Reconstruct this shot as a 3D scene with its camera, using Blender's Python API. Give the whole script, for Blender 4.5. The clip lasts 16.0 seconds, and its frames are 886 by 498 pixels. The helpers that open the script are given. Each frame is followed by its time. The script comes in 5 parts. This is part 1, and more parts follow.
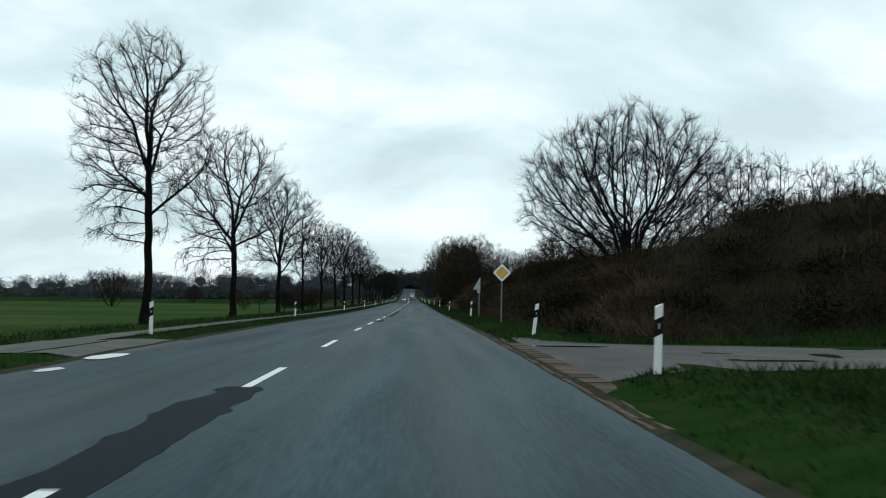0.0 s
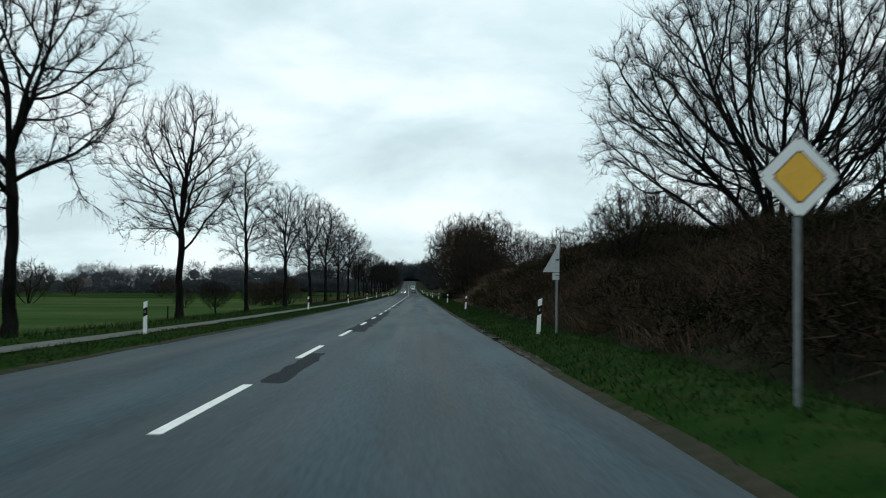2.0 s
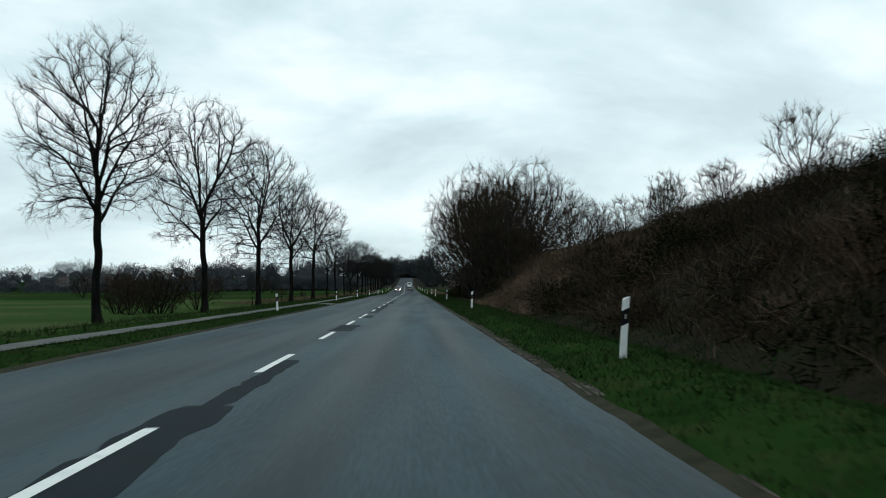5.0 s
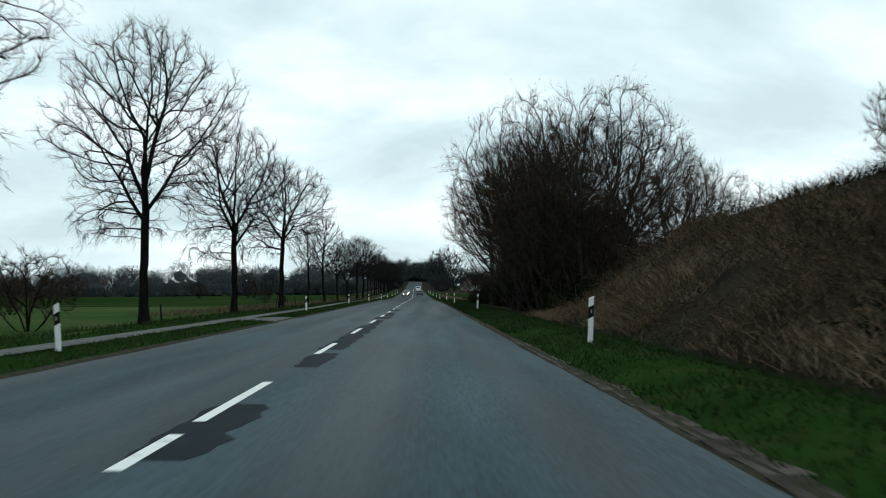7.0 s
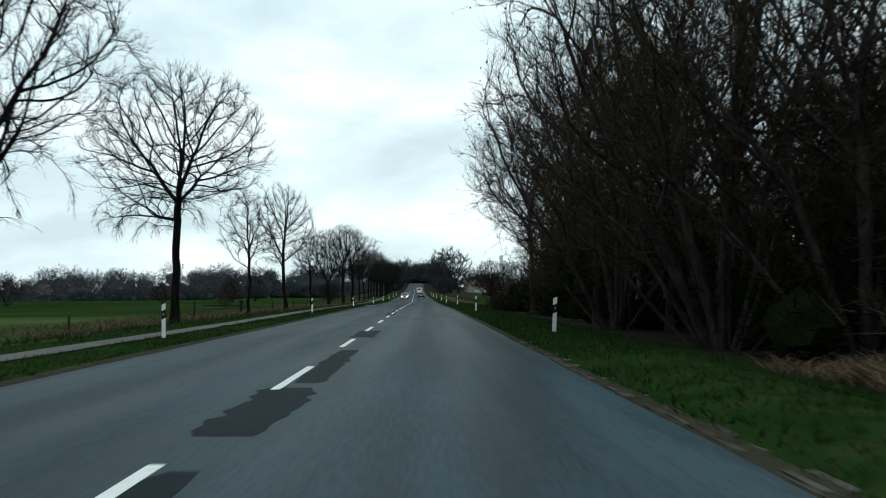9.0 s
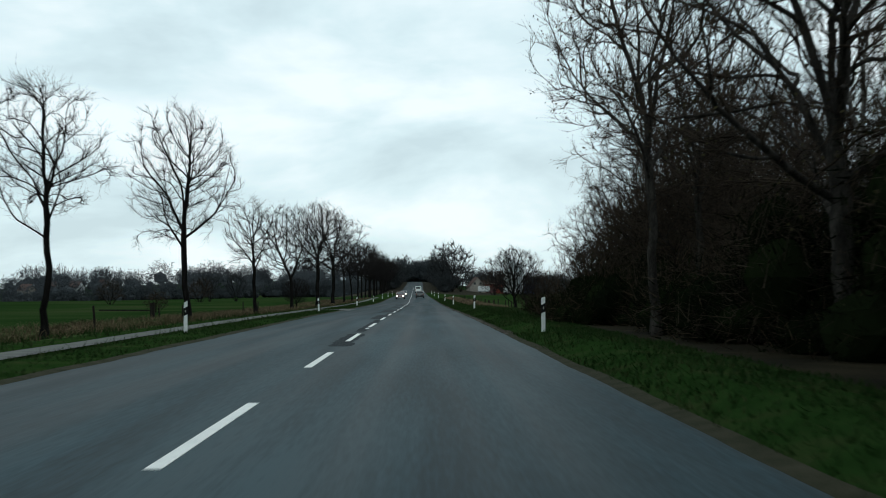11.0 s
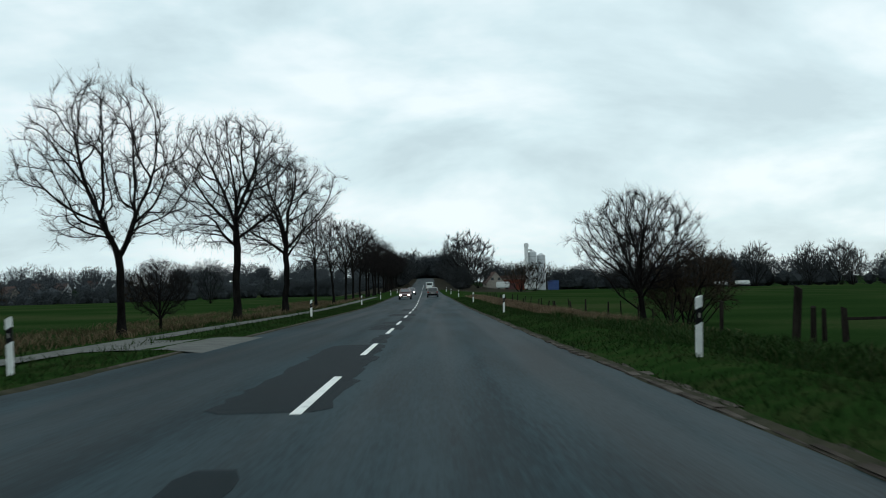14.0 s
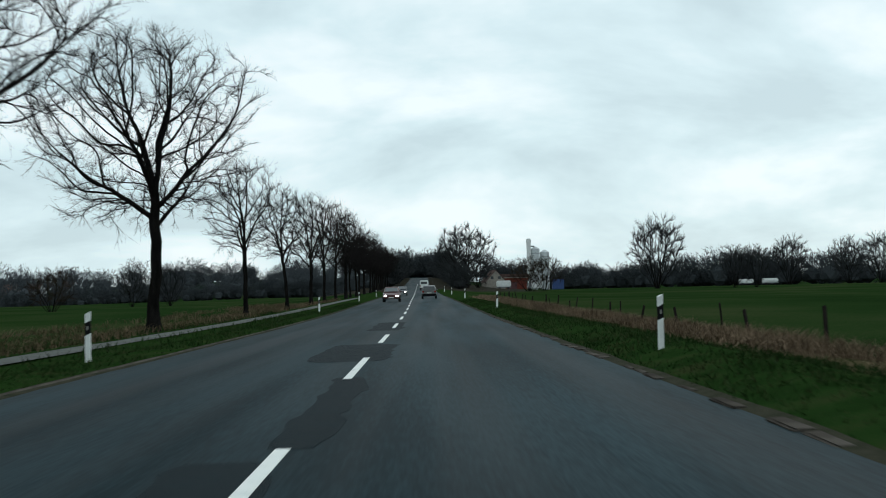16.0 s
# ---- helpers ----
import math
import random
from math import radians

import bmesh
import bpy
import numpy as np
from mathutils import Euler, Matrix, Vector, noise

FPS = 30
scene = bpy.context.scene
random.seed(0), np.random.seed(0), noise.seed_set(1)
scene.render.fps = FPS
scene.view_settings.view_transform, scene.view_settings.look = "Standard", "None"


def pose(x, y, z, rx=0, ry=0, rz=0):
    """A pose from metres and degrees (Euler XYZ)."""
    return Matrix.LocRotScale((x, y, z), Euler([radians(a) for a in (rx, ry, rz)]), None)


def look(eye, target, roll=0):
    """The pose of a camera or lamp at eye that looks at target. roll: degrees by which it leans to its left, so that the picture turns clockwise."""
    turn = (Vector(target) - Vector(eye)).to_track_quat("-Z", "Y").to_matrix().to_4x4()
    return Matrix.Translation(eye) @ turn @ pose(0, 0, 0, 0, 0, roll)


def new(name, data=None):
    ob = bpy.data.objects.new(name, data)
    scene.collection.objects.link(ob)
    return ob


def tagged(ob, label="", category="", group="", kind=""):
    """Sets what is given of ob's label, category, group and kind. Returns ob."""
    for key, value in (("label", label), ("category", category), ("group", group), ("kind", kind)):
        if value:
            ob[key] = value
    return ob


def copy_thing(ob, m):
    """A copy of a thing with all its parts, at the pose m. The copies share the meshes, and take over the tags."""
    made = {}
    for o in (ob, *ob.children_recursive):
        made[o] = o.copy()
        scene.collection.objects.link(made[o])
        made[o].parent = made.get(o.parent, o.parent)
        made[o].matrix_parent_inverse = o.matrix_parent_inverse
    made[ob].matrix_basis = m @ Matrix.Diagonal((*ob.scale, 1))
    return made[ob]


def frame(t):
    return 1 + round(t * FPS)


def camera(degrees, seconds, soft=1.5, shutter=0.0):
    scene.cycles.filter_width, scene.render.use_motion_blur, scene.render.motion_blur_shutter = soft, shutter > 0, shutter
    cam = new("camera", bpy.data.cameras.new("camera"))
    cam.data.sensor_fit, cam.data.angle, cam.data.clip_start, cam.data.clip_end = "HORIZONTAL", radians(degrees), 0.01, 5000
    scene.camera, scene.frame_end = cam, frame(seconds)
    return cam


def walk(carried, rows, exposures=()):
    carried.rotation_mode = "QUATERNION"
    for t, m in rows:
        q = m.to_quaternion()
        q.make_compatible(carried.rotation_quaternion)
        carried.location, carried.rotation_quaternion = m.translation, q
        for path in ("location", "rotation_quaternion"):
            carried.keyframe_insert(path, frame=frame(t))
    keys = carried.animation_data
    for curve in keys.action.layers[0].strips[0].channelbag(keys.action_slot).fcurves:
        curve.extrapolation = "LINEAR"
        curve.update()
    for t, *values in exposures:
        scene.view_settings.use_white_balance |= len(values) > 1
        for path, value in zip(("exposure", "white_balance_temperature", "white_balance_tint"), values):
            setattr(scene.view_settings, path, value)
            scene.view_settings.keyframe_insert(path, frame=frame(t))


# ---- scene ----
# The road's centre line: how far it lies aside and how high, every so many metres along.
ROAD_Y = [-100, -40, 20, 80, 140, 200, 260, 320, 380, 440, 520, 700, 970, 1300]
ROAD_X = [-0.08, -0.02, -0.01, -0.12, -0.27, -0.41, -0.63, -0.85, -1.12, -1.69, -2.44, -4.1, -6.2, -16]
ROAD_Z = [-0.04, -0.08, 0.02, -0.12, -0.11, -0.02, 0.1, 0.06, 0.14, 0.57, 1.2, 3.6, 10.2, 12]


def spline(values, y):
    n = len(ROAD_Y)
    i = min(max(sum(1 for k in ROAD_Y if k <= y) - 1, 0), n - 2)
    y0, y1 = ROAD_Y[i], ROAD_Y[i + 1]

    def slope(k):
        a, b = max(k - 1, 0), min(k + 1, n - 1)
        return (values[b] - values[a]) / (ROAD_Y[b] - ROAD_Y[a])
    h = y1 - y0
    u = min(max((y - y0) / h, -6), 7)
    if u < 0:
        return values[i] + slope(i) * (y - y0)
    if u > 1:
        return values[i + 1] + slope(i + 1) * (y - y1)
    return ((2 * u ** 3 - 3 * u ** 2 + 1) * values[i] + (u ** 3 - 2 * u ** 2 + u) * h * slope(i)
            + (3 * u ** 2 - 2 * u ** 3) * values[i + 1] + (u ** 3 - u ** 2) * h * slope(i + 1))


def rx(y):
    return spline(ROAD_X, y)


def rz(y):
    return spline(ROAD_Z, y)


# ---- camera ----
cam = camera(42.45, 16.0, soft=1.0, shutter=0.22)
PATH = [
    (0.0, 2.213, -20.997, 1.171, 92.554, -0.779, -1.243),
    (0.5, 2.218, -10.777, 1.235, 92.435, -0.147, -1.172),
    (1.0, 2.221, -0.452, 1.260, 92.362, -0.362, -1.162),
    (1.5, 2.228, 9.895, 1.254, 92.246, -0.260, -1.102),
    (2.0, 2.242, 20.401, 1.270, 92.171, -0.494, -1.187),
    (2.5, 2.275, 30.692, 1.242, 92.028, -0.108, -1.260),
    (3.0, 2.301, 41.287, 1.237, 91.999, -0.212, -1.424),
    (3.5, 2.319, 51.943, 1.185, 92.037, -0.027, -1.453),
    (4.0, 2.328, 62.721, 1.164, 92.035, -0.029, -1.504),
    (6.5, 1.937, 114.758, 1.113, 92.192, -0.168, -0.941),
    (7.0, 1.878, 125.427, 1.116, 92.262, -0.074, -0.876),
    (7.5, 1.822, 135.924, 1.145, 92.265, 0.161, -0.745),
    (8.0, 1.751, 146.550, 1.147, 92.269, -0.248, -0.802),
    (8.5, 1.681, 157.201, 1.162, 92.320, -0.012, -0.757),
    (9.0, 1.624, 167.897, 1.184, 92.370, 0.175, -0.815),
    (9.5, 1.584, 178.406, 1.194, 92.321, 0.216, -0.875),
    (12.0, 1.285, 230.778, 1.298, 92.334, 0.299, -0.791),
    (12.5, 1.165, 241.634, 1.321, 92.371, 0.534, -0.539),
    (13.0, 1.044, 252.632, 1.348, 92.260, 1.109, -0.404),
    (13.5, 0.917, 263.604, 1.343, 92.260, 0.864, -0.337),
    (14.0, 0.784, 274.720, 1.361, 92.191, 1.034, -0.328),
    (14.5, 0.656, 285.718, 1.350, 92.190, 1.274, -0.233),
    (15.0, 0.540, 296.589, 1.327, 92.100, 0.977, -0.304),
    (15.5, 0.434, 307.260, 1.310, 92.078, 0.872, -0.332),
    (16.0, 0.336, 317.931, 1.317, 92.197, 1.186, -0.635),
]
walk(cam, [(t, pose(*p)) for t, *p in PATH],
     [(0.0, -0.1), (4.0, -0.14), (9.5, 0.0), (12.0, -0.22), (16.0, -0.18)])

# ---- light: an overcast spring day ----
world = bpy.data.worlds.new("overcast_sky")
scene.world = world
world.use_nodes = True
wn, wl = world.node_tree.nodes, world.node_tree.links
wn.clear()
w_out = wn.new("ShaderNodeOutputWorld")
w_bg = wn.new("ShaderNodeBackground")
w_sky = wn.new("ShaderNodeTexSky")
w_sky.sky_type = "NISHITA"
w_sky.sun_disc = False
w_sky.sun_elevation, w_sky.sun_rotation = radians(38), radians(35)
w_co = wn.new("ShaderNodeTexCoord")
w_sep = wn.new("ShaderNodeSeparateXYZ")
wl.new(w_co.outputs["Generated"], w_sep.inputs[0])


def w_math(op, a, b=None, clamp=False):
    n = wn.new("ShaderNodeMath")
    n.operation = op
    n.use_clamp = clamp
    for k, v in enumerate((a, b)):
        if v is None:
            continue
        if isinstance(v, (int, float)):
            n.inputs[k].default_value = v
        else:
            wl.new(v, n.inputs[k])
    return n.outputs[0]


# cloud deck: the view direction laid onto a flat layer high above
w_h = w_math("MAXIMUM", w_math("ADD", w_sep.outputs[2], 0.42), 0.05)
w_u = w_math("DIVIDE", w_sep.outputs[0], w_h)
w_v = w_math("DIVIDE", w_sep.outputs[1], w_h)
w_com = wn.new("ShaderNodeCombineXYZ")
wl.new(w_math("MULTIPLY", w_u, 0.75), w_com.inputs[0])
wl.new(w_math("MULTIPLY", w_v, 1.0), w_com.inputs[1])
w_n1 = wn.new("ShaderNodeTexNoise")
w_n1.inputs["Scale"].default_value = 2.3
w_n1.inputs["Detail"].default_value = 6
w_n1.inputs["Roughness"].default_value = 0.55
w_n1.inputs["Distortion"].default_value = 0.25
wl.new(w_com.outputs[0], w_n1.inputs["Vector"])
w_ramp = wn.new("ShaderNodeValToRGB")
wl.new(w_n1.outputs["Fac"], w_ramp.inputs[0])
e = w_ramp.color_ramp.elements
e[0].position, e[0].color = 0.385, (0.635, 0.800, 0.852, 1)
e[1].position, e[1].color = 0.585, (0.975, 1.10, 1.135, 1)
mid = e.new(0.48)
mid.color = (0.755, 0.940, 0.990, 1)
w_mix = wn.new("ShaderNodeMix")
w_mix.data_type = "RGBA"
w_mix.inputs["Factor"].default_value = 0.93
w_tint = wn.new("ShaderNodeVectorMath")
w_tint.operation = "SCALE"
w_tint.inputs["Scale"].default_value = 0.10
wl.new(w_sky.outputs[0], w_tint.inputs[0])
wl.new(w_tint.outputs[0], w_mix.inputs["A"])
wl.new(w_ramp.outputs[0], w_mix.inputs["B"])
wl.new(w_mix.outputs["Result"], w_bg.inputs["Color"])
w_bg.inputs["Strength"].default_value = 1.06
wl.new(w_bg.outputs[0], w_out.inputs[0])

sun = new("sun", bpy.data.lights.new("sun", "SUN"))
sun.data.energy, sun.data.angle, sun.data.color = 0.5, radians(25), (1.0, 0.97, 0.92)
sun.matrix_world = look((0, 0, 0), (-0.45, -0.64, -0.62))


# ---- materials ----
def material(name, colours, scale=4.0, rough=0.9, bump=0.3, fine=60.0, metal=0.0, stretch=(1, 1, 1), per_object=0.0, per_piece=0.0, spread=(0.35, 0.65), specular=None):
    """Two scales of noise between the colours, with relief from the finer one; metres."""
    m = bpy.data.materials.new(name)
    m.use_nodes = True
    n, l = m.node_tree.nodes, m.node_tree.links
    b = n["Principled BSDF"]
    b.inputs["Roughness"].default_value = rough
    b.inputs["Metallic"].default_value = metal
    b.inputs["Specular IOR Level"].default_value = specular if specular is not None else 0.015 if rough > 0.75 else 0.4
    co = n.new("ShaderNodeTexCoord")
    mp = n.new("ShaderNodeMapping")
    mp.inputs["Scale"].default_value = stretch
    l.new(co.outputs["Object"], mp.inputs[0])
    n1 = n.new("ShaderNodeTexNoise")
    n1.inputs["Scale"].default_value, n1.inputs["Detail"].default_value = scale, 6
    n2 = n.new("ShaderNodeTexNoise")
    n2.inputs["Scale"].default_value, n2.inputs["Detail"].default_value = fine, 3
    for k in (n1, n2):
        l.new(mp.outputs[0], k.inputs["Vector"])
    add = n.new("ShaderNodeMix")
    add.inputs["Factor"].default_value = 0.35
    l.new(n1.outputs["Fac"], add.inputs["A"])
    l.new(n2.outputs["Fac"], add.inputs["B"])
    out = add.outputs["Result"]
    if per_object or per_piece:
        src = n.new("ShaderNodeObjectInfo") if per_object else n.new("ShaderNodeNewGeometry")
        sock = src.outputs["Random"] if per_object else src.outputs["Random Per Island"]
        mm = n.new("ShaderNodeMath")
        mm.operation = "MULTIPLY_ADD"
        l.new(sock, mm.inputs[0])
        mm.inputs[1].default_value = per_object or per_piece
        l.new(out, mm.inputs[2])
        m2 = n.new("ShaderNodeMath")
        m2.operation = "SUBTRACT"
        l.new(mm.outputs[0], m2.inputs[0])
        m2.inputs[1].default_value = (per_object or per_piece) / 2
        out = m2.outputs[0]
    ramp = n.new("ShaderNodeValToRGB")
    el = ramp.color_ramp.elements
    lo, hi = spread
    el[0].position, el[1].position = lo, hi
    el[0].color, el[1].color = (*colours[0], 1), (*colours[-1], 1)
    for k, c in enumerate(colours[1:-1]):
        x = el.new(lo + (hi - lo) * (k + 1) / (len(colours) - 1))
        x.color = (*c, 1)
    l.new(out, ramp.inputs[0])
    l.new(ramp.outputs[0], b.inputs["Base Color"])
    if bump:
        bm_ = n.new("ShaderNodeBump")
        bm_.inputs["Strength"].default_value, bm_.inputs["Distance"].default_value = bump, 0.02
        l.new(n2.outputs["Fac"], bm_.inputs["Height"])
        l.new(bm_.outputs[0], b.inputs["Normal"])
    return m


def glow(name, colour, strength):
    m = bpy.data.materials.new(name)
    m.use_nodes = True
    b = m.node_tree.nodes["Principled BSDF"]
    b.inputs["Base Color"].default_value = (*colour, 1)
    b.inputs["Emission Color"].default_value = (*colour, 1)
    b.inputs["Emission Strength"].default_value = strength
    return m


ASPHALT = material("asphalt", [(0.0046, 0.0166, 0.0218), (0.0115, 0.0315, 0.0398), (0.0225, 0.0485, 0.0590)], 0.6, 0.5, 0.12, 16, stretch=(1.6, 0.12, 1), specular=0.075, spread=(0.39, 0.61))


def worn_streaks(m, low, high):
    """Tyre-polished streaks along the road: the gloss changes across it, hardly along it."""
    n, l = m.node_tree.nodes, m.node_tree.links
    co = n.new("ShaderNodeTexCoord")
    mp = n.new("ShaderNodeMapping")
    mp.inputs["Scale"].default_value = (0.9, 0.012, 1)
    l.new(co.outputs["Object"], mp.inputs[0])
    nz = n.new("ShaderNodeTexNoise")
    nz.inputs["Scale"].default_value, nz.inputs["Detail"].default_value = 1.0, 5
    l.new(mp.outputs[0], nz.inputs["Vector"])
    mr = n.new("ShaderNodeMapRange")
    mr.inputs["From Min"].default_value, mr.inputs["From Max"].default_value = 0.36, 0.64
    mr.inputs["To Min"].default_value, mr.inputs["To Max"].default_value = low, high
    l.new(nz.outputs["Fac"], mr.inputs["Value"])
    l.new(mr.outputs["Result"], n["Principled BSDF"].inputs["Roughness"])
    # darker further along: the camera's stronger contrast there put into the colour
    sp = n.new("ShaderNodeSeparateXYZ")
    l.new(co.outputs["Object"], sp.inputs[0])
    dimming = n.new("ShaderNodeMapRange")
    dimming.inputs["From Min"].default_value, dimming.inputs["From Max"].default_value = 205, 300
    dimming.inputs["To Min"].default_value, dimming.inputs["To Max"].default_value = 1.04, 0.66
    l.new(sp.outputs["Y"], dimming.inputs["Value"])
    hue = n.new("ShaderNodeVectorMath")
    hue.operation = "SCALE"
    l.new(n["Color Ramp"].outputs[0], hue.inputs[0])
    l.new(dimming.outputs["Result"], hue.inputs["Scale"])
    # paler worn tracks and darker lanes between them
    track = n.new("ShaderNodeMapRange")
    track.inputs["From Min"].default_value, track.inputs["From Max"].default_value = 0.34, 0.66
    track.inputs["To Min"].default_value, track.inputs["To Max"].default_value = 0.72, 1.30
    l.new(nz.outputs["Fac"], track.inputs["Value"])
    worn = n.new("ShaderNodeVectorMath")
    worn.operation = "SCALE"
    l.new(hue.outputs[0], worn.inputs[0])
    l.new(worn.outputs[0], n["Principled BSDF"].inputs["Base Color"])
    # the other lane a little darker: lens vignetting put into its colour
    other = n.new("ShaderNodeMapRange")
    other.inputs["From Min"].default_value, other.inputs["From Max"].default_value = -2.6, 0.2
    other.inputs["To Min"].default_value, other.inputs["To Max"].default_value = 0.84, 1.0
    l.new(sp.outputs["X"], other.inputs["Value"])
    both = n.new("ShaderNodeMath")
    both.operation = "MULTIPLY"
    l.new(track.outputs["Result"], both.inputs[0])
    l.new(other.outputs["Result"], both.inputs[1])
    l.new(both.outputs[0], worn.inputs["Scale"])
    # the same darkening further along, taken from the shine
    shine = n.new("ShaderNodeMapRange")
    shine.inputs["From Min"].default_value, shine.inputs["From Max"].default_value = 205, 300
    shine.inputs["To Min"].default_value, shine.inputs["To Max"].default_value = 0.082, 0.024
    l.new(sp.outputs["Y"], shine.inputs["Value"])
    l.new(shine.outputs["Result"], n["Principled BSDF"].inputs["Specular IOR Level"])


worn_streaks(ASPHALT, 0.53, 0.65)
TAR = material("fresh_asphalt", [(0.0022, 0.0072, 0.0100), (0.0046, 0.0124, 0.0162)], 1.5, 0.65, 0.4, 120, specular=0.032)
PAINT = material("road_paint", [(0.30, 0.32, 0.32), (0.62, 0.64, 0.62), (0.72, 0.73, 0.70)], 6, 0.6, 0.3, 45, spread=(0.30, 0.50))
PATHWAY = material("path_paving", [(0.080, 0.084, 0.080), (0.130, 0.134, 0.126)], 1.2, 0.85, 0.3, 50)
LANE = material("side_road_asphalt", [(0.008, 0.009, 0.009), (0.024, 0.024, 0.023), (0.062, 0.061, 0.057)], 0.45, 0.55, 0.5, 60, specular=0.09)
CONCRETE = material("concrete_slab", [(0.032, 0.027, 0.023), (0.056, 0.048, 0.041), (0.090, 0.079, 0.069)], 1.2, 0.9, 0.5, 40, per_object=0.25)
BROWN_SLAB = material("brown_concrete_slab", [(0.052, 0.040, 0.030), (0.086, 0.067, 0.052), (0.120, 0.096, 0.077)], 1.2, 0.85, 0.5, 40, per_object=0.25)
SOIL = material("verge_soil", [(0.018, 0.021, 0.012), (0.044, 0.042, 0.029)], 2.5, 0.95, 0.6, 30)
GRASS_GROUND = material("verge_grass_ground", [(0.009, 0.023, 0.0058), (0.0135, 0.034, 0.0085), (0.028, 0.037, 0.014)], 1.1, 0.95, 0.5, 35, specular=0.0)
GRASS_BLADE = material("grass_blade", [(0.0092, 0.024, 0.006), (0.0145, 0.037, 0.0085), (0.031, 0.040, 0.015)], 0.8, 0.8, 0, 10, per_piece=0.3, specular=0.02)
FIELD = material("meadow", [(0.008, 0.021, 0.006), (0.014, 0.032, 0.009), (0.034, 0.043, 0.018)], 0.035, 0.95, 0.15, 6, specular=0.0)
PASTURE = material("grazed_pasture", [(0.022, 0.045, 0.014), (0.034, 0.062, 0.020), (0.066, 0.076, 0.036)], 0.05, 0.95, 0.15, 6, specular=0.0)
DRY = material("dry_grass", [(0.036, 0.030, 0.016), (0.078, 0.058, 0.034), (0.150, 0.108, 0.068)], 0.25, 0.9, 0, 10, per_piece=0.4, specular=0.02)
DEAD = material("dead_stalk", [(0.020, 0.014, 0.009), (0.054, 0.037, 0.024), (0.118, 0.083, 0.054)], 0.2, 0.9, 0, 10, per_piece=0.45, specular=0.02)
PALE_DEAD = material("pale_dead_grass", [(0.045, 0.031, 0.020), (0.105, 0.074, 0.048), (0.205, 0.148, 0.098)], 0.2, 0.9, 0, 10, per_piece=0.45, specular=0.02)
DRY_GROUND = material("dry_grass_ground", [(0.026, 0.030, 0.013), (0.062, 0.051, 0.028), (0.110, 0.083, 0.050)], 0.5, 0.95, 0.6, 20, specular=0.0)
BRAMBLE = material("bramble_stem", [(0.009, 0.008, 0.005), (0.026, 0.0185, 0.012), (0.068, 0.048, 0.032)], 0.16, 0.9, 0, 10, per_piece=0.4)
DARK_BRAMBLE = material("dark_bramble", [(0.0065, 0.0065, 0.0042), (0.019, 0.0150, 0.0095), (0.050, 0.036, 0.023)], 0.16, 0.9, 0, 10, per_piece=0.4)
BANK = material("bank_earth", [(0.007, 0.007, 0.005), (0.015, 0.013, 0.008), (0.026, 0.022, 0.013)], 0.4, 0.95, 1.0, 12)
BARK = material("bark", [(0.004, 0.004, 0.0035), (0.008, 0.0075, 0.007), (0.016, 0.0145, 0.013)], 5, 0.92, 0.9, 40, stretch=(1, 1, 0.25))
WOOD_BARK = material("woodland_bark", [(0.010, 0.0095, 0.0085), (0.024, 0.022, 0.019), (0.050, 0.046, 0.040)], 4, 0.92, 0.8, 35, stretch=(1, 1, 0.25))
BIRCH_BARK = material("birch_bark", [(0.035, 0.033, 0.030), (0.095, 0.091, 0.084), (0.18, 0.174, 0.16)], 3, 0.9, 0.5, 30, stretch=(1, 1, 0.6))
TWIG = material("twig_bark", [(0.007, 0.0065, 0.0065), (0.019, 0.017, 0.016)], 2, 0.9, 0, 20, per_piece=0.3)
TWIG_BROWN = material("brown_twig_bark", [(0.014, 0.011, 0.008), (0.043, 0.033, 0.024)], 1, 0.9, 0, 20, per_piece=0.4)
BUD = material("spring_leaf", [(0.022, 0.020, 0.010), (0.050, 0.044, 0.022)], 1, 0.8, 0, 20, per_piece=0.4)
# near black so the thickets hold the wood's shade in their colour
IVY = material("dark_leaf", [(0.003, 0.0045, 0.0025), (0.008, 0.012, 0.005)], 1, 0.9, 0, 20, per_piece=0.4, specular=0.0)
# far woods: distance haze put into the colour, palest for the rear layer
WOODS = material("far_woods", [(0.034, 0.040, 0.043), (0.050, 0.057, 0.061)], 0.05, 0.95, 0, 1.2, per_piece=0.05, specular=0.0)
WOODS_DARK = material("dark_hedge_woods", [(0.022, 0.025, 0.026), (0.040, 0.043, 0.044)], 0.05, 0.95, 0, 1.2, per_piece=0.2, specular=0.0)
WOODS_HAZED = material("hazed_bare_woods", [(0.050, 0.057, 0.063), (0.072, 0.081, 0.088)], 0.05, 0.95, 0, 1.2, per_piece=0.05, specular=0.0)
WHITE = material("white_plastic", [(0.62, 0.64, 0.62), (0.74, 0.75, 0.73)], 6, 0.5, 0.05, 60)
BLACK = material("black_plastic", [(0.005, 0.005, 0.006), (0.010, 0.010, 0.011)], 6, 0.6, 0.05, 60, specular=0.06)
REFLECTOR = material("reflector", [(0.20, 0.19, 0.17), (0.30, 0.29, 0.26)], 30, 0.4, 0.2, 200)
STEEL = material("galvanised_steel", [(0.12, 0.13, 0.135), (0.22, 0.235, 0.24)], 8, 0.5, 0.1, 60, metal=0.6)
SIGN_WHITE = material("sign_white", [(0.66, 0.68, 0.67), (0.76, 0.77, 0.76)], 4, 0.4, 0, 30)
SIGN_YELLOW = material("sign_yellow", [(0.62, 0.33, 0.025), (0.72, 0.40, 0.035)], 4, 0.4, 0, 30)
SIGN_BACK = material("sign_back", [(0.30, 0.32, 0.33), (0.42, 0.44, 0.45)], 5, 0.55, 0.05, 40)
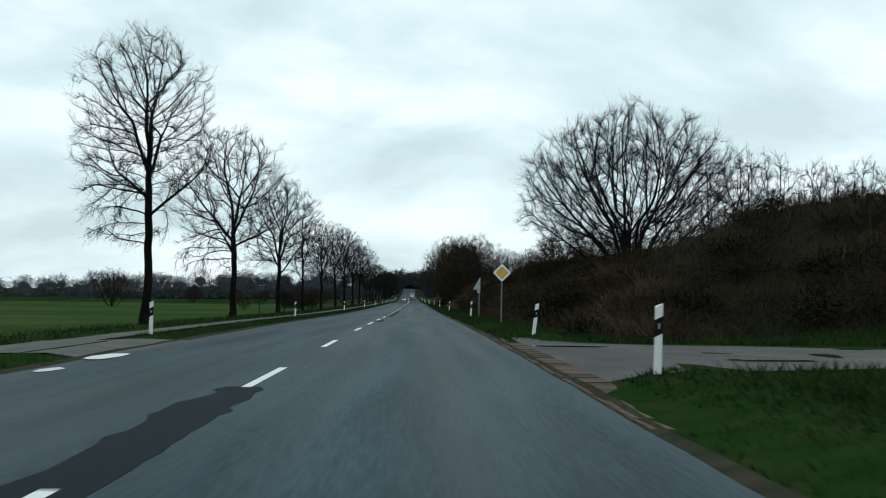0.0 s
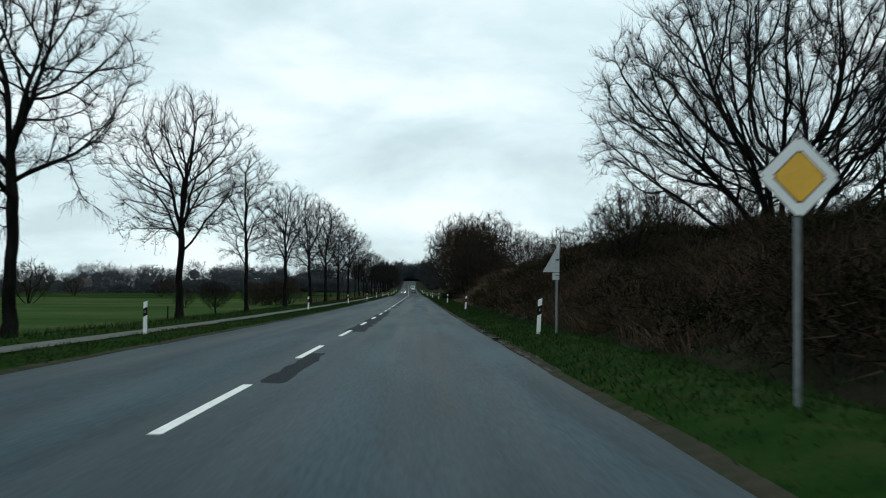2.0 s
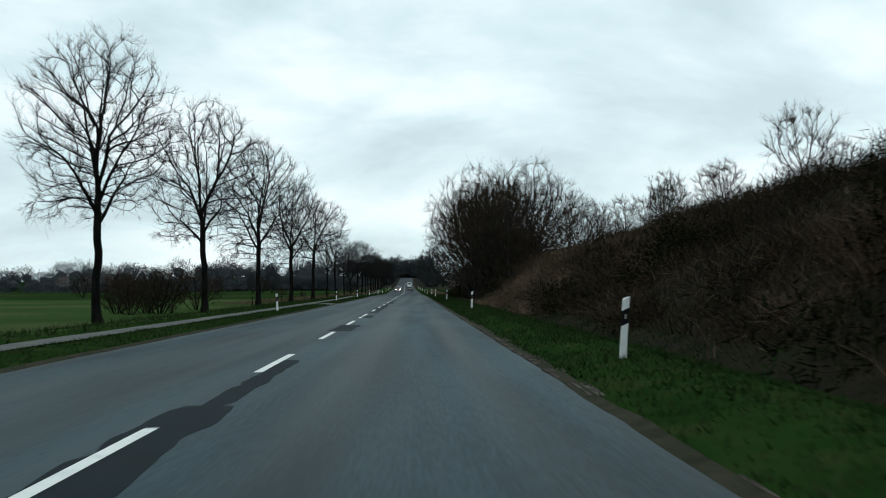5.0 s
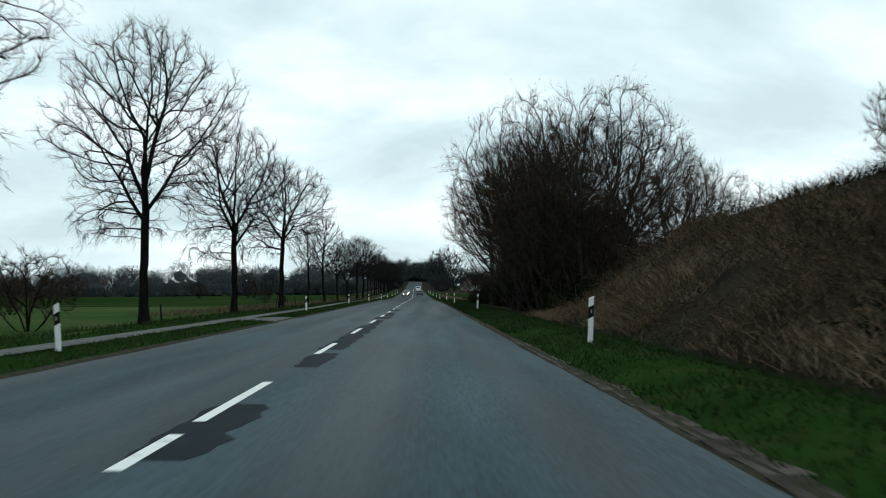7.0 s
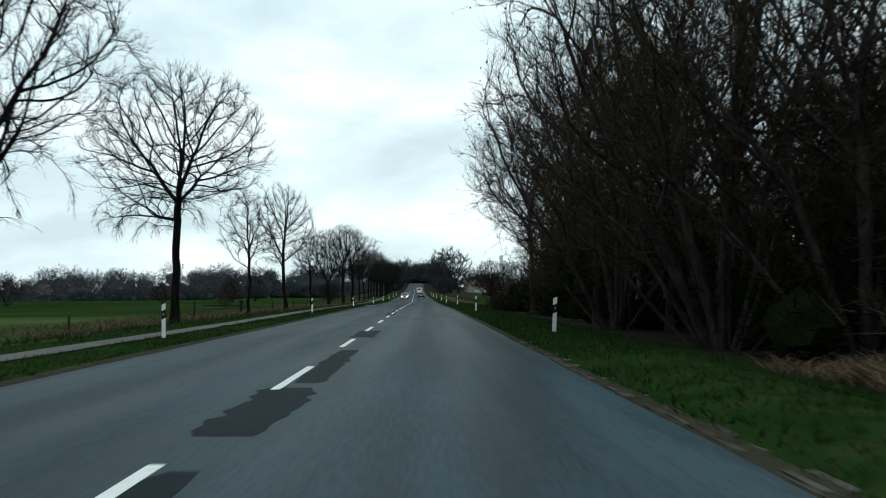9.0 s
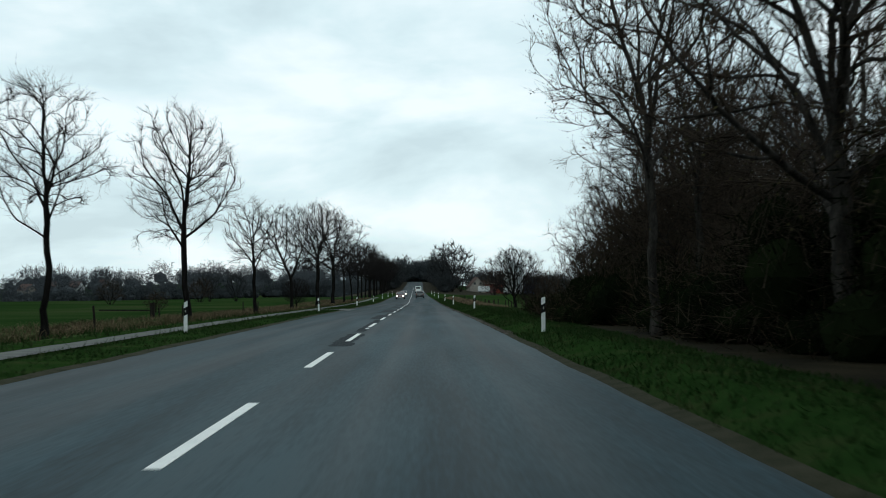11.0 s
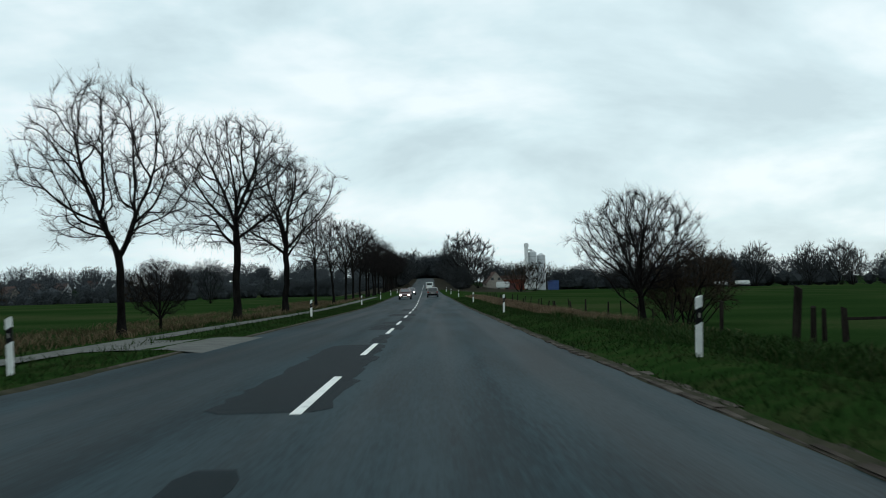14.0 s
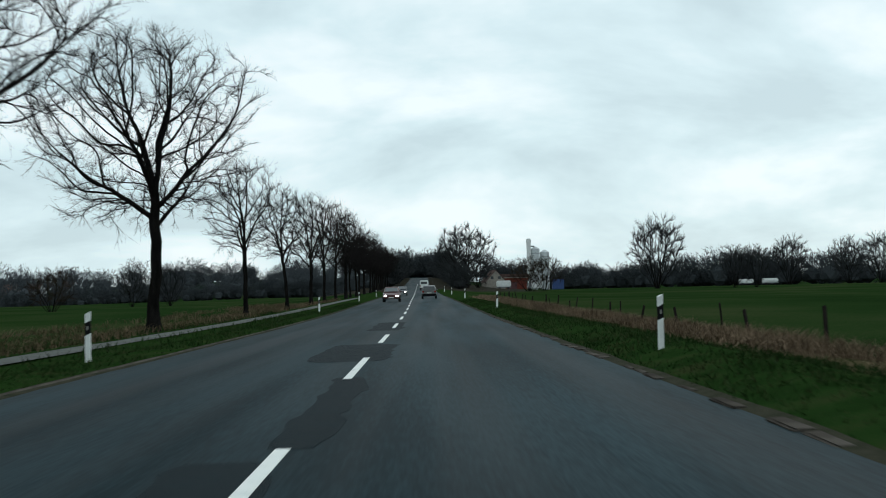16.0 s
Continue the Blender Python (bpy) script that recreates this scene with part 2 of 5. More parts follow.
WOOD_POST = material("weathered_post", [(0.008, 0.007, 0.006), (0.028, 0.024, 0.020)], 6, 0.95, 0.6, 40, stretch=(1, 1, 0.15))
BRICK = material("red_brick", [(0.095, 0.024, 0.018), (0.16, 0.045, 0.032)], 1.5, 0.9, 0.3, 20)
ROOF = material("dark_roof", [(0.060, 0.040, 0.036), (0.11, 0.075, 0.066)], 1.0, 0.85, 0.3, 12)
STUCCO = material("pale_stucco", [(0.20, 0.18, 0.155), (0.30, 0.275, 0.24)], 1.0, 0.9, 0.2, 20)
SILO = material("silo_metal", [(0.42, 0.45, 0.46), (0.60, 0.63, 0.64)], 0.5, 0.6, 0.1, 8, stretch=(1, 1, 0.2))
TARP = material("white_tarpaulin", [(0.60, 0.61, 0.60), (0.74, 0.75, 0.74)], 1.0, 0.6, 0.2, 10)
BLUE = material("blue_paint", [(0.020, 0.050, 0.16), (0.032, 0.075, 0.22)], 1.0, 0.5, 0.1, 10)
CAR_GREY = material("grey_car_paint", [(0.10, 0.105, 0.105), (0.15, 0.155, 0.15)], 3, 0.32, 0, 40, metal=0.3)
CAR_RED = material("dark_red_car_paint", [(0.060, 0.022, 0.022), (0.090, 0.034, 0.034)], 3, 0.32, 0, 40, metal=0.2)
CAR_DARK = material("dark_blue_car_paint", [(0.022, 0.026, 0.034), (0.036, 0.042, 0.052)], 3, 0.32, 0, 40, metal=0.2)
GLASS = material("car_glass", [(0.020, 0.025, 0.028), (0.035, 0.042, 0.046)], 3, 0.08, 0, 40, specular=0.8)
RUBBER = material("tyre_rubber", [(0.012, 0.012, 0.012), (0.022, 0.022, 0.022)], 10, 0.9, 0.2, 60)
TAIL = material("tail_light", [(0.16, 0.012, 0.010), (0.25, 0.020, 0.016)], 10, 0.25, 0, 60)
PLATE = material("number_plate", [(0.62, 0.62, 0.58), (0.70, 0.70, 0.66)], 10, 0.5, 0, 60)
WATER = material("puddle_water", [(0.010, 0.011, 0.011), (0.016, 0.017, 0.017)], 1.0, 0.04, 0.0, 30, specular=0.6)
HEADLIGHT = glow("headlight", (1.0, 0.93, 0.85), 9.0)


# ---- mesh helpers ----
def mesh_of(name, verts, faces, mat, smooth=False):
    me = bpy.data.meshes.new(name)
    me.from_pydata(verts, [], faces)
    if smooth:
        me.polygons.foreach_set("use_smooth", [True] * len(me.polygons))
    for k in (mat if isinstance(mat, (list, tuple)) else [mat]):
        me.materials.append(k)
    me.update()
    return me


def part(name, bm, mat, parent, label=""):
    me = bpy.data.meshes.new(name)
    bm.to_mesh(me)
    bm.free()
    me.materials.append(mat)
    ob = new(name, me)
    ob.parent = parent
    if label:
        tagged(ob, label)
    return ob


def box(x0, x1, y0, y1, z0, z1, bevel=0.0, taper=1.0):
    bm = bmesh.new()
    bmesh.ops.create_cube(bm, size=1)
    for v in bm.verts:
        k = taper if v.co.z > 0 else 1.0
        v.co = ((x0 + x1) / 2 + v.co.x * (x1 - x0) * k, (y0 + y1) / 2 + v.co.y * (y1 - y0) * k, (z0 + z1) / 2 + v.co.z * (z1 - z0))
    if bevel:
        bmesh.ops.bevel(bm, geom=bm.edges[:], offset=bevel, segments=2, affect="EDGES")
    return bm


def tube(r, z0, z1, sides=12, r2=None, x=0, y=0):
    bm = bmesh.new()
    bmesh.ops.create_cone(bm, cap_ends=True, segments=sides, radius1=r, radius2=r if r2 is None else r2, depth=z1 - z0)
    bmesh.ops.translate(bm, verts=bm.verts, vec=(x, y, (z0 + z1) / 2))
    return bm


def prism(points, depth, axis="y"):
    """An outline in x and z, made thick along y from 0 to depth."""
    bm = bmesh.new()
    a = [bm.verts.new((x, 0, z)) for x, z in points]
    b = [bm.verts.new((x, depth, z)) for x, z in points]
    bm.faces.new(a)
    bm.faces.new(b[::-1])
    for i in range(len(a)):
        j = (i + 1) % len(a)
        bm.faces.new((a[j], a[i], b[i], b[j]))
    bmesh.ops.recalc_face_normals(bm, faces=bm.faces[:])
    return bm


def empty(name, m, label, category, group="", kind=""):
    ob = new(name)
    ob.matrix_world = m
    ob.empty_display_size = 0.3
    return tagged(ob, label, category, group, kind)


def steps(a, b, s):
    n = max(1, math.ceil((b - a) / s))
    return [a + (b - a) * i / n for i in range(n + 1)]


def ribbon(name, ys, offs, heights, mat, wobble=0.0, seed=0, aside=None):
    """A strip along the road: offsets from the centre line and heights over it, at each y."""
    verts, faces, n = [], [], len(offs)
    for y in ys:
        for k, (o, z) in enumerate(zip(offs, heights)):
            w = wobble * (noise.noise((y * 0.23, o, seed)) + 0.6 * noise.noise((y * 0.9, o, seed + 5))) if wobble and k in (0, n - 1) else 0
            verts.append((rx(y) + o + w + (aside(y) if aside else 0.0), y, rz(y) + z))
    for i in range(len(ys) - 1):
        for k in range(n - 1):
            a = i * n + k
            faces.append((a, a + 1, a + n + 1, a + n))
    return new(name, mesh_of(name, verts, faces, mat, True))


# ---- the ground ----
def smooth(a, b, v):
    u = min(max((v - a) / (b - a), 0.0), 1.0)
    return u * u * (3 - 2 * u)


def line(points, v):
    for (a, za), (b, zb) in zip(points, points[1:]):
        if v <= b:
            return za + (zb - za) * max(0.0, (v - a) / (b - a))
    return points[-1][1]


BANK_SHAPE = [(7.8, 0.0), (8.8, 0.7), (10.2, 1.9), (12.4, 3.4), (15.2, 4.7), (20.0, 6.1), (30.0, 6.8), (60, 6.8), (110, 0)]


def bank(o, y):
    """The overgrown bank beside the road."""
    shape = line(BANK_SHAPE, o)
    rough_ = 0.5 * noise.noise((o * 0.25, y * 0.16, 3)) + 0.35 * noise.noise((o * 0.7, y * 0.5, 9))
    return (0.93 + 0.07 * smooth(100, 145, y) + 0.13 * (1 - smooth(28, 38, y)) - 0.20 * smooth(31, 43, y) * (1 - smooth(80, 94, y))) * smooth(15.5, 36, y + 0.2 * o - 1.5) * (1 - smooth(170, 190, y)) * (shape + min(shape, 1.0) * 0.95 * rough_) if shape > 0 else 0.0


RIGHT_VERGE = [(4.4, -0.04), (5.0, 0.02), (5.6, 0.17), (6.6, 0.14), (7.4, -0.05), (9.0, -0.15), (14, -0.25), (40, -0.3)]
LEFT_VERGE = [(4.0, -0.05), (4.4, 0.00), (5.6, 0.02), (6.2, -0.05), (9.2, -0.07), (10.5, -0.22), (13, -0.45), (40, -0.6)]


FAR_LEFT = [(0, 0.8), (110, 0.6), (200, -1.6), (300, -4.6), (430, -7.6), (3000, -9)]


def widening(y):
    """How much further out the road's other edge lies."""
    return 0.42 * smooth(245, 285, y)


def lane_edge(o):
    """Where the side road's near edge lies, o metres right of the centre line."""
    return line([(5.1, -3.6), (5.5, -2.8), (6.0, -1.9), (7.0, -0.8), (8.8, 0.2), (11, 0.9), (15, 1.6), (22, 2.4), (90, 2.8)], o)


def ground_over(o, y):
    """Height of the ground over the road, o metres right of its centre line."""
    if -4.0 - widening(y) < o < 4.4:
        return -0.25
    if o > 0:
        z = line(RIGHT_VERGE, o) + bank(o, y)
        side = smooth(-2.2, -0.2, y - lane_edge(o)) * (1 - smooth(12, 17, y))
        z = z * (1 - side) - 0.06 * side
        if y > 272:
            z += -0.35 * smooth(7, 16, o) * smooth(272, 285, y)
    else:
        z = line(LEFT_VERGE, -o)
    if y > 430:
        far = line(FAR_LEFT, -o) * smooth(560, 1000, y) - 0.5 + 15 * smooth(1095, 1240, y) if o < 0 else -0.3 + 2.0 * smooth(440, 700, y) + 8 * smooth(1000, 1250, y)
        u = smooth(9, 46, abs(o)) * smooth(430, 500, y)
        z += (far - rz(min(y, 1250)) - z) * u
    if abs(o) > 6:
        z += 0.05 * noise.noise((o * 0.6, y * 0.5, 4))
    return z


def ground_z(x, y):
    return rz(y) + ground_over(x - rx(y), y)


def on_ground(o, y, sink=0.0):
    return Vector((rx(y) + o, y, rz(y) + ground_over(o, y) - sink))


COLS = [-2600, -1500, -800, -500, -300, -200, -140, -100, -70, -50, -36, -26, -20, -16, -13, -11.5, -10, -9, -8, -7.4, -6.8, -6.2, -5.6, -5.1, -4.7, -4.3, -4.0,
        -3.5, 0, 3.6, 4.4, 4.7, 5.0, 5.3, 5.6, 6.1, 6.6, 7.0, 7.4, 7.8, 8.2, 8.7, 9.2, 9.8, 10.5, 11.2, 12, 13, 14, 15, 16.5, 18, 20, 22, 25, 28, 32, 38, 45, 60, 80, 110, 150, 220, 350, 600, 1000, 1600, 2600]
ROWS = [-900, -400, -200, -120, -80, -60] + steps(-46, 190, 1.6) + steps(192, 480, 3.0) + steps(490, 1260, 15) + [1400, 1700, 2400]
verts = [(rx(min(y, 1250)) + o, y, rz(min(y, 1250)) + ground_over(o, y)) for y in ROWS for o in COLS]
nc = len(COLS)
faces, mats = [], []
for i in range(len(ROWS) - 1):
    for k in range(nc - 1):
        a = i * nc + k
        faces.append((a, a + 1, a + nc + 1, a + nc))
        o, y = (COLS[k] + COLS[k + 1]) / 2, (ROWS[i] + ROWS[i + 1]) / 2
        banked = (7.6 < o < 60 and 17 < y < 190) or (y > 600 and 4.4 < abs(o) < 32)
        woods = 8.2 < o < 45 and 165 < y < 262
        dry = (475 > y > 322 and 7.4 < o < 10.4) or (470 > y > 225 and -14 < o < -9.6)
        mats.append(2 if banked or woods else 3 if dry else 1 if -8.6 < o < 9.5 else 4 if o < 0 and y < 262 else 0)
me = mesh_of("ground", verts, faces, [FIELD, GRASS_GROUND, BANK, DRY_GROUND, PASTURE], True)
me.polygons.foreach_set("material_index", mats)
ground = tagged(new("ground", me), "green spring meadows with grassy verges and an overgrown bank", "ground", kind="structure")

# ---- the road ----
road = tagged(ribbon("road", steps(-120, 520, 4) + steps(530, 1250, 10), [-4.1, -2.2, 0, 2.2, 4.47], [-0.03, 0.0, 0.02, 0.0, -0.03], ASPHALT, 0.06, 2),
              "grey worn two-lane asphalt country road", "road", kind="structure")

for v in road.data.vertices:
    if v.co.x - rx(v.co.y) < -3.2:
        v.co.x -= widening(v.co.y)
road.data.update()


def road_over(o):
    if abs(o) > 2.2:
        return -0.03 * (abs(o) - 2.2) / (2.27 if o > 0 else 1.9)
    return 0.02 - 0.02 * abs(o) / 2.2


def flat_piece(name, outline, lift, mat, parent, label=""):
    """A thin flat piece lying on the road: outline of (offset, y)."""
    bm = bmesh.new()
    lo = [bm.verts.new((rx(y) + o, y, rz(y) + road_over(o) + lift - 0.012)) for o, y in outline]
    hi = [bm.verts.new((rx(y) + o, y, rz(y) + road_over(o) + lift)) for o, y in outline]
    n = len(lo) // 2
    m = len(lo)
    for i in range(n - 1):
        bm.faces.new((hi[i], hi[i + 1], hi[m - 2 - i], hi[m - 1 - i]))
    for i in range(m):
        j = (i + 1) % m
        bm.faces.new((lo[i], lo[j], hi[j], hi[i]))
    bmesh.ops.recalc_face_normals(bm, faces=bm.faces[:])
    return part(name, bm, mat, parent, label)


def patch(y0, y1, o0, o1, seed, rag=0.17):
    ys = steps(y0, y1, 0.45)
    def edge(o, y, k):
        end = min(1.0, (y - y0) / 0.9 + 0.72, (y1 - y) / 0.9 + 0.72)
        c = (o0 + o1) / 2
        return c + (o - c) * end + rag * noise.noise((y * 0.5, k, seed)) + rag * 0.8 * noise.noise((y * 1.9, k + 3, seed))
    bm = bmesh.new()
    rows = []
    for y in ys:
        left, right = edge(o0, y, 7), edge(o1, y, 1)
        offs = [left + (right - left) * j / 8 for j in range(9)]
        row = [bm.verts.new((rx(y) + left, y, rz(y) + road_over(left) - 0.008))]
        row += [bm.verts.new((rx(y) + o, y, rz(y) + road_over(o) + 0.0035)) for o in offs]
        row.append(bm.verts.new((rx(y) + right, y, rz(y) + road_over(right) - 0.008)))
        rows.append(row)
    for r, q in zip(rows, rows[1:]):
        for j in range(len(r) - 1):
            bm.faces.new((r[j], r[j + 1], q[j + 1], q[j]))
    return part("asphalt_patch", bm, TAR, road, "darker repair patch of newer asphalt")


PATCHES = [(-19, -6.0, -0.35, 0.28), (36, 44, 0.08, 0.42), (58, 96, -0.15, 0.48), (96, 104, 0.05, 0.35), (118, 124, -0.2, 0.5), (133.8, 138, -0.12, 0.45), (144.2, 148.6, -0.04, 0.42), (150, 168, -0.13, 0.42), (168, 176, 0.08, 0.4),
    (178, 183.2, -0.15, 0.55), (184, 193.5, 0.08, 0.52), (201, 207, -0.2, 0.5), (236, 244, -0.3, 0.2), (246, 263, -0.25, 0.06), (264.5, 276, -0.62, 0.05), (277, 283, -0.3, 0.15), (287, 303.5, -1.05, 0.3), (315.2, 321.8, -0.85, 0.36), (327.2, 335, -0.15, 0.32), (323.5, 326.5, -0.7, 0.1), (339, 346, -1.1, 0.42), (356, 366, -0.8, 0.3), (304.2, 310.4, -0.22, 0.2)]
for k, (y0, y1, o0, o1) in enumerate(PATCHES):
    patch(y0, y1, o0, o1, k, min(0.17, 0.3 * (o1 - o0)))


def dash(y0, y1, o=0.0, w=0.062):
    ys = [y0, (y0 + y1) / 2, y1]
    return flat_piece("lane_marking", [(o + w, y) for y in ys] + [(o - w, y) for y in reversed(ys)], 0.0055, PAINT, road, "worn white dashed centre line")


DASH_ENDS = [-38, -26, -14, -2, 10.1, 23.8, 35.7, 47.5, 59.3, 71.1, 82.5, 94, 105.8, 117.4, 129, 141.1, 153.1, 164.4, 176.3, 187.7, 199.8, 211.5, 222.5, 233.4, 244.3, 256.4, 268.3, 280.2, 292.3, 304.0, 316.8, 327.2, 340.2, 352.3, 364.2, 376.1, 388.0, 399.9, 411.8, 423.7, 435.6, 447.5, 459.4, 471.2, 483.1, 495.0, 506.9, 518.8, 530.6, 542.5, 554.4, 566.2, 578.1, 590.0, 601.9, 613.8, 625.6, 637.5, 649.4, 661.2, 673.1, 685.0, 696.9, 708.8, 720.6, 732.5, 744.4]
for y1 in DASH_ENDS:
    dash(y1 - (4.1 if y1 < 26 else 5.4 if y1 < 60 else 4.8 if y1 < 240 else 5.5), y1)
dash(133.3, 135.3)
dash(249.1, 249.7)

# edge of loose concrete slabs and soil beside the asphalt
soil = tagged(ribbon("verge_soil", steps(-60, 480, 1.2), [4.36, 4.52, 4.63], [-0.042, -0.014, 0.010], SOIL, 0.10, 7), "bare brown soil along the road edge", "soil", kind="structure")
soil_left = tagged(ribbon("verge_soil", steps(-60, 480, 1.2), [-4.28, -4.12, -4.02], [0.004, -0.012, -0.034], SOIL, 0.14, 8, lambda y: -widening(y)), "bare brown soil along the road edge", "soil", kind="structure")


tagged(ribbon("kerb_strip", steps(296, 372, 2), [-4.66, -4.60, -4.54], [-0.02, 0.012, -0.02], CONCRETE, 0.03, 9), "thin pale concrete strip along the road edge", "kerb", kind="structure")


def slab_mesh(w, l, seed):
    rng = random.Random(seed)
    bm = box(-w / 2, w / 2, -l / 2, l / 2, -0.12, 0.0, 0.015)
    for v in bm.verts:
        v.co.x += rng.uniform(-0.02, 0.02)
        v.co.y += rng.uniform(-0.02, 0.02)
    me = bpy.data.meshes.new("concrete_slab")
    bm.to_mesh(me)
    bm.free()
    me.materials.append(CONCRETE)
    return me


edging = empty("road_edging", Matrix(), "row of worn broken concrete slabs along the road edge", "edging", kind="structure")
SLABS = [slab_mesh(0.38, 0.95, 3), slab_mesh(0.34, 0.92, 5), slab_mesh(0.40, 0.70, 9)]
rng = random.Random(4)
for y0, y1 in ((11.5, 24), (40, 92), (98, 156), (166, 200), (243, 296)):
    y = y0
    while y < y1:
        if rng.random() < 0.92:
            s = new("concrete_slab", rng.choice(SLABS))
            s.parent = edging
            o = 4.635 + 0.04 * noise.noise((y * 0.2, 1, 1)) + rng.uniform(-0.02, 0.02)
            s.matrix_basis = Matrix.Translation((rx(y) + o, y, rz(y) - 0.004 + rng.uniform(-0.012, 0.005))) @ Euler((rng.uniform(-0.008, 0.008), rng.uniform(-0.012, 0.012), rng.uniform(-0.02, 0.02))).to_matrix().to_4x4()
        y += 0.965
# further on the grass has grown over all but the slabs' inner edges
NARROW = [slab_mesh(0.15, 0.95, 21), slab_mesh(0.11, 0.80, 22), slab_mesh(0.19, 0.90, 23)]
for y in steps(297, 376, 1.02):
    if rng.random() < 0.84:
        s = new("concrete_slab", rng.choice(NARROW))
        s.parent = edging
        s.matrix_basis = Matrix.Translation((rx(y) + 4.47 + 0.05 * noise.noise((y * 0.3, 2, 1)) + rng.uniform(-0.03, 0.03), y, rz(y) - 0.002 + rng.uniform(-0.01, 0.005))) @ Euler((rng.uniform(-0.01, 0.01), rng.uniform(-0.02, 0.02), rng.uniform(-0.04, 0.04))).to_matrix().to_4x4()
wide_slab = slab_mesh(0.64, 0.985, 12)
wide_slab.materials[0] = BROWN_SLAB
for k in range(21):
    y = -9.6 + 1.0 * k
    s = new("concrete_slab", wide_slab)
    s.parent = edging
    s.matrix_basis = Matrix.Translation((rx(y) + 4.78 + rng.uniform(-0.012, 0.012), y, rz(y) - 0.010 + rng.uniform(-0.006, 0.004))) @ Euler((rng.uniform(-0.006, 0.006), rng.uniform(-0.01, 0.01), rng.uniform(-0.012, 0.012))).to_matrix().to_4x4()

# path behind the left verge, the driveways that cross it and the side road


def path_aside(y):
    return -1.2 * smooth(215, 330, y)


path_ = tagged(ribbon("footpath", steps(-80, 480, 2), [-7.3, -6.8, -6.3], [-0.035, -0.015, -0.03], PATHWAY, 0.08, 12, path_aside), "narrow grey paved path behind the verge", "footpath", kind="structure")


def apron(name, outline, mat, label, lift):
    bm = bmesh.new()
    n = len(outline)
    def at(o, y):
        return bm.verts.new((rx(y) + o, y, rz(y) + max(ground_over(o, y), -0.06 if abs(o) < 8 else -9) + lift))
    rows = []
    for (a0, a1, o) in outline:
        rows.append([at(o, a0 + (a1 - a0) * k / 5) for k in range(6)])
    for r, q in zip(rows, rows[1:]):
        for k in range(5):
            bm.faces.new((r[k], r[k + 1], q[k + 1], q[k]))
    bmesh.ops.recalc_face_normals(bm, faces=bm.faces[:])
    me = bpy.data.meshes.new(name)
    bm.to_mesh(me)
    bm.free()
    me.materials.append(mat)
    return tagged(new(name, me), label, "driveway", kind="structure")


apron("side_road", [(lane_edge(o), far, o) for o, far in ((5.12, 14.6), (5.5, 14.0), (6.0, 13.2), (7.0, 12.2), (8.8, 11.4), (11, 10.8), (15, 10.6), (22, 10.6), (36, 10.6), (70, 10.6))], LANE, "patched pale grey side road", 0.014)
for y0, y1 in ((2.0, 8.5), (175.5, 181), (303, 310)):
    apron("driveway", [(y0 - 1.5, y1 + 1.5, -3.85), (y0 - 0.6, y1 + 0.6, -5.0), (y0, y1, -6.4), (y0, y1, -7.4)], PATHWAY, "pale paved driveway from the road to the path", 0.03)


# ---- plants ----
class Limbs:
    """Collects tapering tubes into one mesh."""

    def __init__(self):
        self.v, self.f = [], []

    def tube(self, pts, radii, sides):
        base = len(self.v)
        n = len(pts)
        up = Vector((0.3, 0.9, 0.3))
        for i, (p, r) in enumerate(zip(pts, radii)):
            d = (pts[min(i + 1, n - 1)] - pts[max(i - 1, 0)]).normalized()
            a = d.cross(up)
            if a.length < 0.05:
                a = d.cross(Vector((1, 0, 0)))
            a.normalize()
            b = d.cross(a)
            for k in range(sides):
                t = 2 * math.pi * k / sides
                self.v.append(p + a * (r * math.cos(t)) + b * (r * math.sin(t)))
        for i in range(n - 1):
            for k in range(sides):
                q = (k + 1) % sides
                o = base + i * sides
                self.f.append((o + k, o + q, o + sides + q, o + sides + k))


def grow(store, rng, p, d, length, r0, r1, segs, sides, wander, lift):
    pts, dirs = [p.copy()], [d.copy()]
    d = d.copy()
    for i in range(segs):
        d = (d + Vector((rng.gauss(0, wander), rng.gauss(0, wander), rng.gauss(0, wander * 0.7) + lift))).normalized()
        p = p + d * (length / segs)
        pts.append(p)
        dirs.append(d)
    radii = [r0 + (r1 - r0) * (i / segs) for i in range(segs + 1)]
    store.tube(pts, radii, sides)
    return pts, dirs, radii


def around(d, angle, azimuth):
    a = d.orthogonal().normalized()
    a.rotate(Matrix.Rotation(azimuth, 3, d))
    return (d * math.cos(angle) + a * math.sin(angle)).normalized()


def along(pts, u):
    x = u * (len(pts) - 1)
    i = min(int(x), len(pts) - 2)
    return pts[i].lerp(pts[i + 1], x - i)


